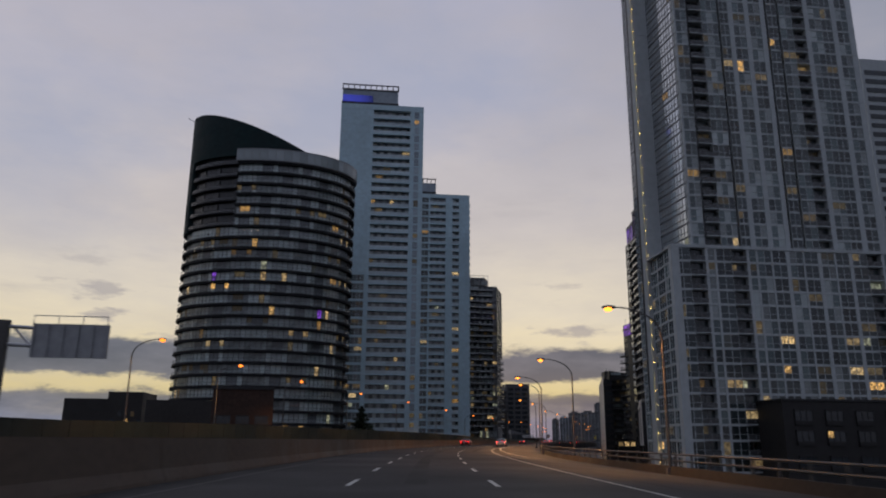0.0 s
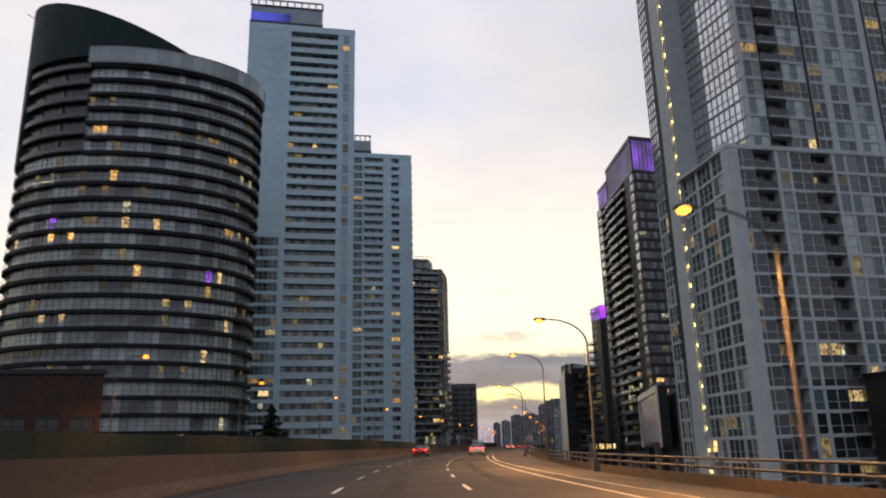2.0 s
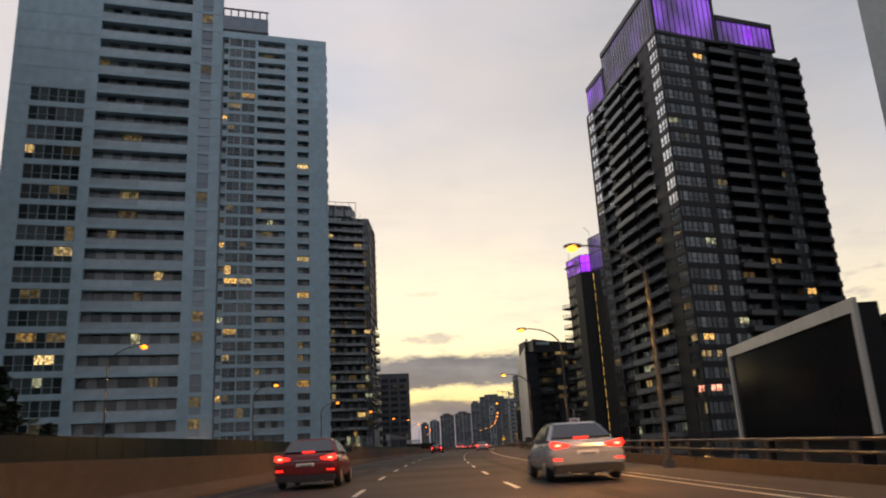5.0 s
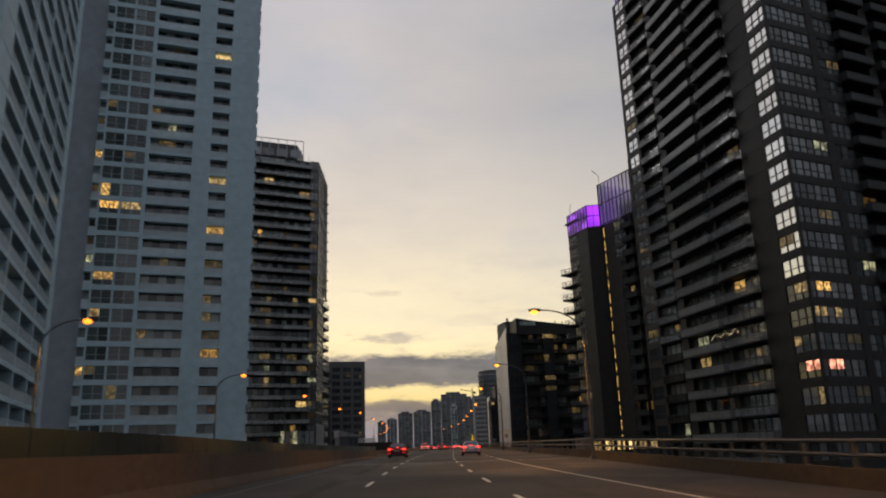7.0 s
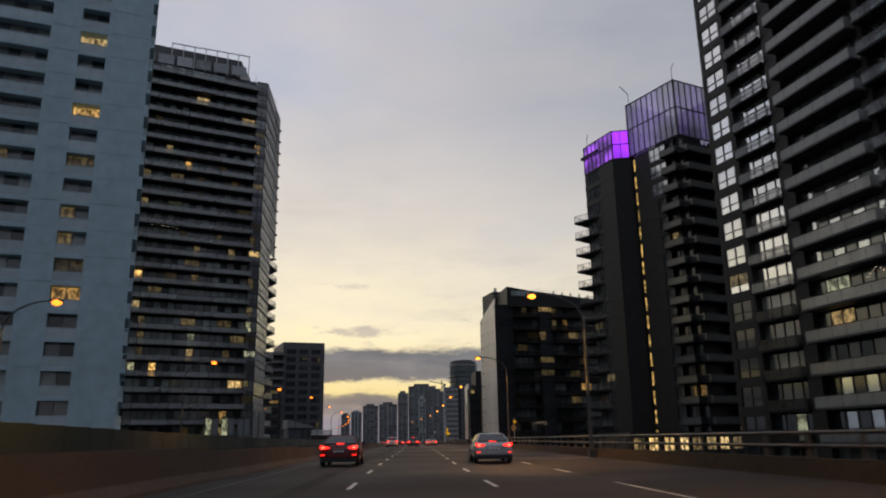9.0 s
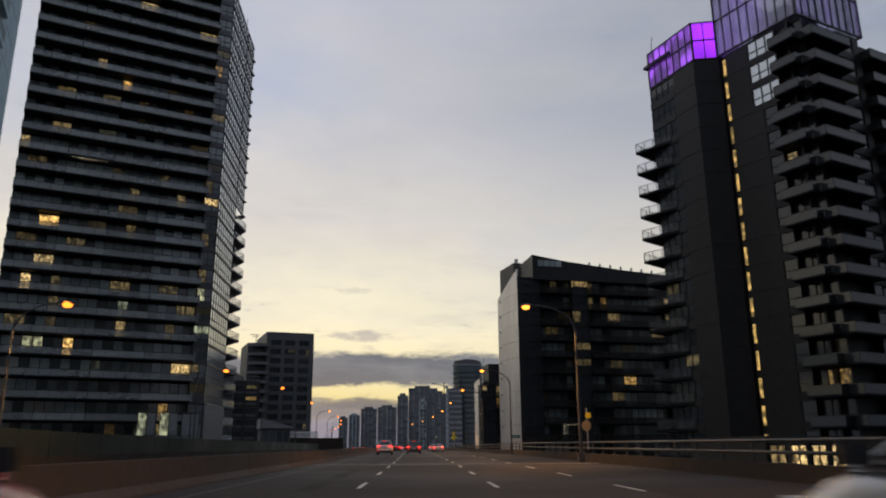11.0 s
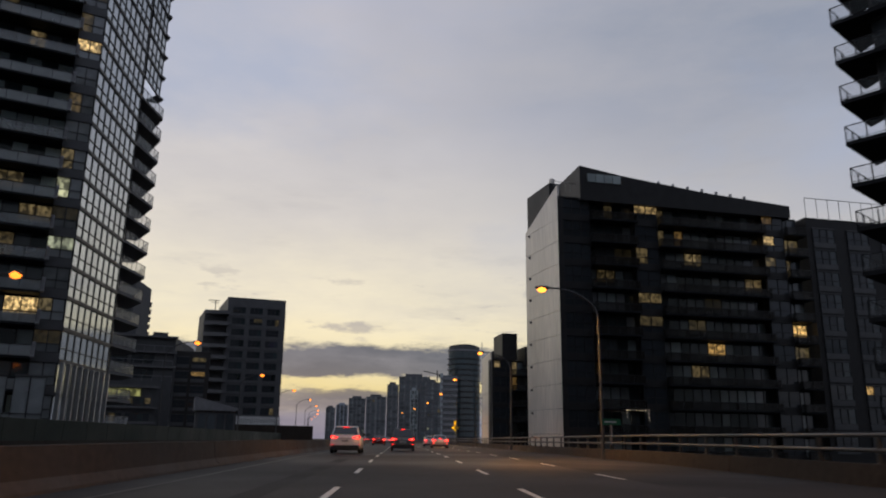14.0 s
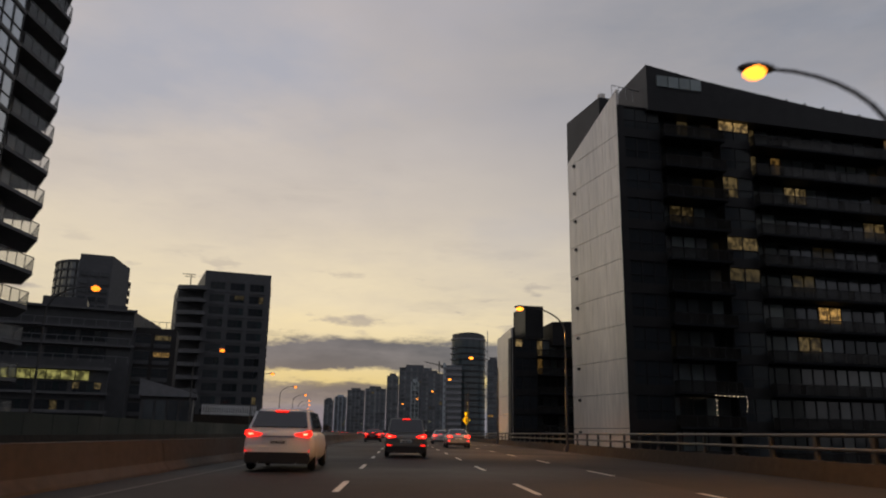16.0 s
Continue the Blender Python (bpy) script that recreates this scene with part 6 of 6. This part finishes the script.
# ---- signs ----
gan = thing("overhead_sign", (-19.3, 52.0, 0.0), "back of an overhead road sign on a steel cantilever", "road sign")
bm = bmesh.new()
box(bm, -2.5, 2.4, -0.08, 0.08, 6.4, 8.65)
part("sign_panel", bm, sign_grey, gan)
for k in range(6):
    bm = bmesh.new()
    box(bm, -2.4 + 0.95 * k, -2.33 + 0.95 * k, -0.2, -0.08, 6.45, 8.6)
    part("panel_rib", bm, sign_grey, gan)
bm = bmesh.new()
for z in (7.0, 8.2):
    tube(bm, [(-4.6, 0.5, z + 0.3), (2.3, 0.3, z)], 0.13, 8)
tube(bm, [(-3.9, 0.5, 8.4), (-2.6, 0.4, 7.1)], 0.07, 6)
part("cantilever_arm", bm, steel, gan)
bm = bmesh.new()
tube(bm, [(-4.6, 0.5, -8.0), (-4.6, 0.5, 8.9)], 0.42, 12)
part("post", bm, pole_grey, gan)
bm = bmesh.new()
for k in range(4):
    tube(bm, [(-2.4 + 1.58 * k, -0.3, 8.6), (-2.4 + 1.58 * k, -0.3, 9.15)], 0.03, 6)
tube(bm, [(-2.4, -0.3, 9.15), (2.34, -0.3, 9.15)], 0.035, 6)
part("guard_rail", bm, steel, gan)


def post_sign(name, label, s, off, z0, panels, group="", dy=0.0):
    """A sign on a post on the parapet; panels: (shape, x, z, half width, half height, material)."""
    p = road(s, off, 0.74, False)
    th = thing(name, pose(*p, 0, 0, -heading(s)), label, "road sign", group)
    bm = bmesh.new()
    tube(bm, [(0, 0.06, 0), (0, 0.06, z0)], 0.045, 8)
    part("post", bm, steel, th)
    for i, (shape, x, z, hw, hh, m) in enumerate(panels):
        d0 = dy - 0.02 - 0.008 * i
        bm = bmesh.new()
        if shape == "box":
            box(bm, x - hw, x + hw, d0, dy + 0.02, z - hh, z + hh)
        else:
            n = 4 if shape == "diamond" else 16
            pts = [(x + hw * math.cos(2 * math.pi * k / n), z + hh * math.sin(2 * math.pi * k / n)) for k in range(n)]
            fr = [bm.verts.new((a, d0, b)) for a, b in pts]
            bk = [bm.verts.new((a, dy + 0.02, b)) for a, b in pts]
            bm.faces.new(fr), bm.faces.new(bk[::-1])
            for k in range(n):
                bm.faces.new((fr[k], bk[k], bk[(k + 1) % n], fr[(k + 1) % n]))
        part("sign_panel", bm, m, th)
    return th


post_sign("green_road_sign", "small green road sign on the parapet", 334.6, 10.65, 1.3, [("box", 0, 1.2, 0.5, 0.16, sign_green), ("box", -0.06, 1.2, 0.32, 0.03, sign_white)])
post_sign("warning_sign", "yellow diamond warning sign with a small plate above", 447, 10.6, 3.6, [("diamond", 0, 2.6, 0.75, 0.75, sign_yellow), ("box", 0, 3.65, 0.32, 0.3, sign_yellow), ("box", 0, 2.6, 0.06, 0.3, black_frame)])
post_sign("turned_sign", "weathered round sign back strapped to a lamp post", 299.15, 10.55, 2.6, [("disc", -0.1, 1.5, 0.3, 0.34, mat("tan_sign_back", (0.35, 0.24, 0.12), 0.6)), ("box", 0.05, 2.15, 0.17, 0.17, sign_yellow)], dy=-0.15)
post_sign("no_entry_plate", "square white road sign with a red ring", 188.3, 10.75, 2.6, [("box", 0, 1.5, 0.42, 0.42, sign_white), ("disc", 0, 1.53, 0.27, 0.27, tail_dim), ("disc", 0, 1.53, 0.19, 0.19, sign_white), ("box", 0, 1.53, 0.12, 0.1, black_frame), ("box", 0, 1.16, 0.28, 0.04, black_frame)])

# ---- cars ----
tyre_mat = mat("tyre_rubber", (0.02, 0.02, 0.02), 0.8, grain=20.0)
rim_mat = mat("alloy_rim", (0.35, 0.35, 0.36), 0.35, 0.8)
car_glass = mat("car_glass", (0.012, 0.013, 0.015), 0.05, spec=0.8, vary=0.1)
under = mat("black_plastic", (0.015, 0.015, 0.016), 0.6)
plate_mat = mat("number_plate", (0.6, 0.62, 0.6), 0.5, vary=0.1)
PAINTS = {
    "white": mat("white_car_paint", (0.72, 0.71, 0.69), 0.25, vary=0.04),
    "silver": mat("silver_car_paint", (0.42, 0.42, 0.42), 0.28, 0.5, vary=0.05),
    "dark": mat("dark_grey_car_paint", (0.15, 0.15, 0.135), 0.25, 0.5, vary=0.05),
    "red": mat("dark_red_car_paint", (0.13, 0.012, 0.012), 0.25, 0.1, vary=0.05),
}


def loft(bm, rows, mi=0):
    """Rounded body through stations (y, half width, low, high)."""
    rings = []
    for y, w, lo, hi in rows:
        c = 0.14
        pts = [(-w + c, lo), (w - c, lo), (w, lo + c), (w * 1.01, (lo + hi) / 2), (w * 0.97, hi - c), (w - c * 1.3, hi), (-w + c * 1.3, hi), (-w * 0.97, hi - c), (-w * 1.01, (lo + hi) / 2), (-w, lo + c)]
        rings.append([bm.verts.new((x, y, z)) for x, z in pts])
    for a, b in zip(rings, rings[1:]):
        for k in range(10):
            bm.faces.new((a[k], a[(k + 1) % 10], b[(k + 1) % 10], b[k])).material_index = mi
    bm.faces.new(rings[0]), bm.faces.new(rings[-1][::-1])


SHAPES = {  # belt height, roof height, cabin foot rear/front, cabin roof rear/front, length, rear deck
    "suv": (1.08, 1.62, 0.08, 3.35, 0.5, 2.4, 4.6),
    "van": (1.02, 1.70, 0.06, 3.75, 0.42, 2.55, 4.9),
    "sedan": (0.98, 1.43, 0.62, 3.55, 1.35, 2.45, 4.65),
}


def car(shape, paint, label):
    belt, roof, cr, cf, tr, tf, ln = SHAPES[shape]
    th = thing("car", (0, 0, 0), label, "car", "cars on the expressway")
    pm = PAINTS[paint]
    bm = bmesh.new()
    loft(bm, [(0.0, 0.76, 0.36, belt - 0.1), (0.08, 0.88, 0.3, belt - 0.02), (0.5, 0.93, 0.24, belt), (1.6, 0.94, 0.22, belt), (3.2, 0.93, 0.22, belt - 0.02), (ln - 0.7, 0.89, 0.3, belt - 0.14), (ln - 0.12, 0.8, 0.36, belt - 0.3), (ln, 0.62, 0.45, belt - 0.42)])
    for f in bm.faces:
        f.smooth = True
    body = part("body", bm, pm, th)

    def frustum(bm, b, t, w0, w1, z0, z1):
        lo = [bm.verts.new(v) for v in ((-w0, b[0], z0), (w0, b[0], z0), (w0, b[1], z0), (-w0, b[1], z0))]
        hi = [bm.verts.new(v) for v in ((-w1, t[0], z1), (w1, t[0], z1), (w1, t[1], z1), (-w1, t[1], z1))]
        bm.faces.new(lo[::-1]), bm.faces.new(hi)
        for k in range(4):
            bm.faces.new((lo[k], lo[(k + 1) % 4], hi[(k + 1) % 4], hi[k]))

    bm = bmesh.new()
    crown = 0.6 if shape == "sedan" else 0.7
    frustum(bm, (cr, cf), (tr, tf), 0.86, crown, belt - 0.06, roof)
    bmesh.ops.bevel(bm, geom=[e for e in bm.edges], offset=0.07, segments=2, affect="EDGES")
    part("cabin", bm, pm, th)

    def pane(name, a, b, c, d, out):
        """Glass laid just proud of the cabin between four corners."""
        bm = bmesh.new()
        q = [Vector(v) for v in (a, b, c, d)]
        mid = sum(q, Vector()) / 4
        n = Vector(out).normalized()
        fr = [bm.verts.new(mid + (v - mid) * 0.93 + n * 0.022) for v in q]
        bk = [bm.verts.new(mid + (v - mid) * 0.95 - n * 0.02) for v in q]
        bm.faces.new(fr), bm.faces.new(bk[::-1])
        for k in range(4):
            bm.faces.new((fr[k], bk[k], bk[(k + 1) % 4], fr[(k + 1) % 4]))
        return part(name, bm, car_glass, th)

    z0, z1, h = belt + 0.02, roof - 0.06, roof - belt
    k0, k1 = 0.08, 0.92
    lerp = lambda a, b, u: a + (b - a) * u
    wa, wb = lerp(0.86, crown + 0.02, 0.12), lerp(0.86, crown + 0.02, 0.9)
    pane("rear_window", (-wa * 0.94, lerp(cr, tr, 0.12), z0 + 0.02), (wa * 0.94, lerp(cr, tr, 0.12), z0 + 0.02), (wb * 0.94, lerp(cr, tr, 0.9), z1), (-wb * 0.94, lerp(cr, tr, 0.9), z1), (0, -h, tr - cr))
    pane("windscreen", (-wa * 0.94, lerp(cf, tf, 0.12), z0), (wa * 0.94, lerp(cf, tf, 0.12), z0), (wb * 0.94, lerp(cf, tf, 0.9), z1), (-wb * 0.94, lerp(cf, tf, 0.9), z1), (0, h, cf - tf))
    for sx in (-1, 1):
        ym = (cr + cf) / 2
        for y0, y1, t0, t1 in ((lerp(cr, tr, 0.45) + 0.1, ym - 0.05, tr + 0.12, ym - 0.05), (ym + 0.05, lerp(cf, tf, 0.3) - 0.15, ym + 0.05, tf - 0.08)):
            pane("side_window", (sx * wa, y0, z0), (sx * wa, y1, z0), (sx * wb, t1, z1), (sx * wb, t0, z1), (sx * h, 0, 0.22))
    for sx in (-1, 1):
        bm = bmesh.new()
        pts = [(0.42, 0.01), (0.86, 0.1), (0.9, -0.02), (0.8, -0.09), (0.48, -0.05)]
        fr = [bm.verts.new((sx * x, -0.03 + (0.06 if x > 0.82 else 0.0), belt - 0.12 + z)) for x, z in pts]
        bk = [bm.verts.new((sx * x * 0.97, 0.22 if x > 0.82 else 0.1, belt - 0.12 + z)) for x, z in pts]
        bm.faces.new(fr), bm.faces.new(bk[::-1])
        for k in range(5):
            bm.faces.new((fr[k], bk[k], bk[(k + 1) % 5], fr[(k + 1) % 5]))
        lamp = part("tail_lamp", bm, tail_red, th, "lit red tail lamp")
        bm = bmesh.new()
        box(bm, sx * 0.72 - 0.06, sx * 0.72 + 0.06, -0.045, -0.02, belt - 0.15, belt - 0.1)
        bmesh.ops.bevel(bm, geom=[e for e in bm.edges], offset=0.01, segments=1, affect="EDGES")
        part("bulb", bm, tail_core, lamp)
        # bumper reflector: the light it throws back is put in as glow
        bm = bmesh.new()
        box(bm, sx * 0.74 - 0.1, sx * 0.74 + 0.1, -0.06, 0.05, 0.5, 0.55)
        part("reflector", bm, tail_red, th, "red bumper reflector, its returned light put in as glow")
        bm = bmesh.new()
        box(bm, sx * 0.62 - 0.16, sx * 0.62 + 0.16, ln - 0.14, ln - 0.02, belt - 0.42, belt - 0.3)
        part("head_lamp", bm, plate_mat, th)
        bm = bmesh.new()
        box(bm, sx * 0.98 - 0.09, sx * 0.98 + 0.09, cf - 0.6, cf - 0.45, belt, belt + 0.14)
        part("mirror", bm, under, th)
    bm = bmesh.new()
    zz = roof - 0.05 if shape != "sedan" else belt + 0.06
    yy = tr - 0.12 if shape != "sedan" else lerp(cr, tr, 0.1) - 0.06
    box(bm, -0.17, 0.17, yy, yy + 0.08, zz - 0.03, zz + 0.01)
    part("brake_lamp", bm, tail_red, th, "lit high brake lamp")
    bm = bmesh.new()
    box(bm, -0.87, 0.87, -0.06, 0.22, 0.38, 0.68)
    bmesh.ops.bevel(bm, geom=[e for e in bm.edges], offset=0.05, segments=2, affect="EDGES")
    part("bumper", bm, pm, th)
    bm = bmesh.new()
    low = 0.4 if shape == "sedan" else 0.52
    box(bm, -0.84, 0.84, -0.075, 0.24, 0.2, low)
    bmesh.ops.bevel(bm, geom=[e for e in bm.edges], offset=0.03, segments=2, affect="EDGES")
    part("valance", bm, under, th, "black plastic valance")
    for sx in (-1, 1):
        bm = bmesh.new()
        tube(bm, [(sx * 0.5, -0.05, 0.25), (sx * 0.5, 0.2, 0.25)], 0.04, 8)
        part("exhaust_pipe", bm, rim_mat, th)
    bm = bmesh.new()
    box(bm, -0.42, 0.42, -0.035, 0.02, belt - 0.2, belt - 0.17)
    part("trim_strip", bm, rim_mat, th)
    bm = bmesh.new()
    box(bm, -0.25, 0.25, -0.04, 0.0, belt - 0.4, belt - 0.26)
    plate = part("number_plate", bm, plate_mat, th)
    bm = bmesh.new()
    for k in range(6):
        box(bm, -0.19 + 0.066 * k, -0.145 + 0.066 * k, -0.045, -0.038, belt - 0.37, belt - 0.3)
    part("plate_bars", bm, under, plate)
    for sx in (-1, 1):
        for y in (0.95, ln - 0.95):
            m = pose(sx * 0.83, y, 0.33, 0, 90, 0)
            bm = bmesh.new()
            bmesh.ops.create_cone(bm, cap_ends=True, segments=20, radius1=0.33, radius2=0.33, depth=0.2)
            bmesh.ops.bevel(bm, geom=[e for e in bm.edges if len(e.link_faces) == 2 and max(len(f.verts) for f in e.link_faces) > 4], offset=0.04, segments=2, affect="EDGES")
            tyre = part("tyre", bm, tyre_mat, th, "", m)
            bm = bmesh.new()
            bmesh.ops.create_cone(bm, cap_ends=True, segments=16, radius1=0.2, radius2=0.2, depth=0.215)
            part("rim", bm, rim_mat, tyre)
    return th


def put(th, s, off):
    th.matrix_basis = pose(*road(s, off, 0.015), 0, 0, -heading(s))
    return th


silver = put(car("sedan", "silver", "silver saloon car with its brake lights on"), 146, 3.7)
put(car("suv", "white", "white sport utility car with its brake lights on"), 340.5, -3.95)
van = put(car("van", "dark", "dark grey minivan with its tail lights on"), 353.5, -0.45)
red = put(car("sedan", "red", "dark red saloon car with its brake lights on"), 150, -3.7)
white = put(car("sedan", "white", "white saloon car with its tail lights on"), 398, 3.55)
for src, s, off in ((silver, 252.5, 3.7), (red, 252, -3.7), (silver, 378, 3.75), (red, 405, -3.7), (red, 418, 0.1), (silver, 470, -3.7), (red, 492, 3.7), (white, 520, 0.0), (red, 545, 3.7), (red, 580, -3.7), (silver, 610, 0.0), (red, 640, 3.7), (red, 690, 0.0), (red, 720, -3.7), (red, 760, 3.7)):
    copy_thing(src, pose(*road(s, off, 0.015), 0, 0, -heading(s)))
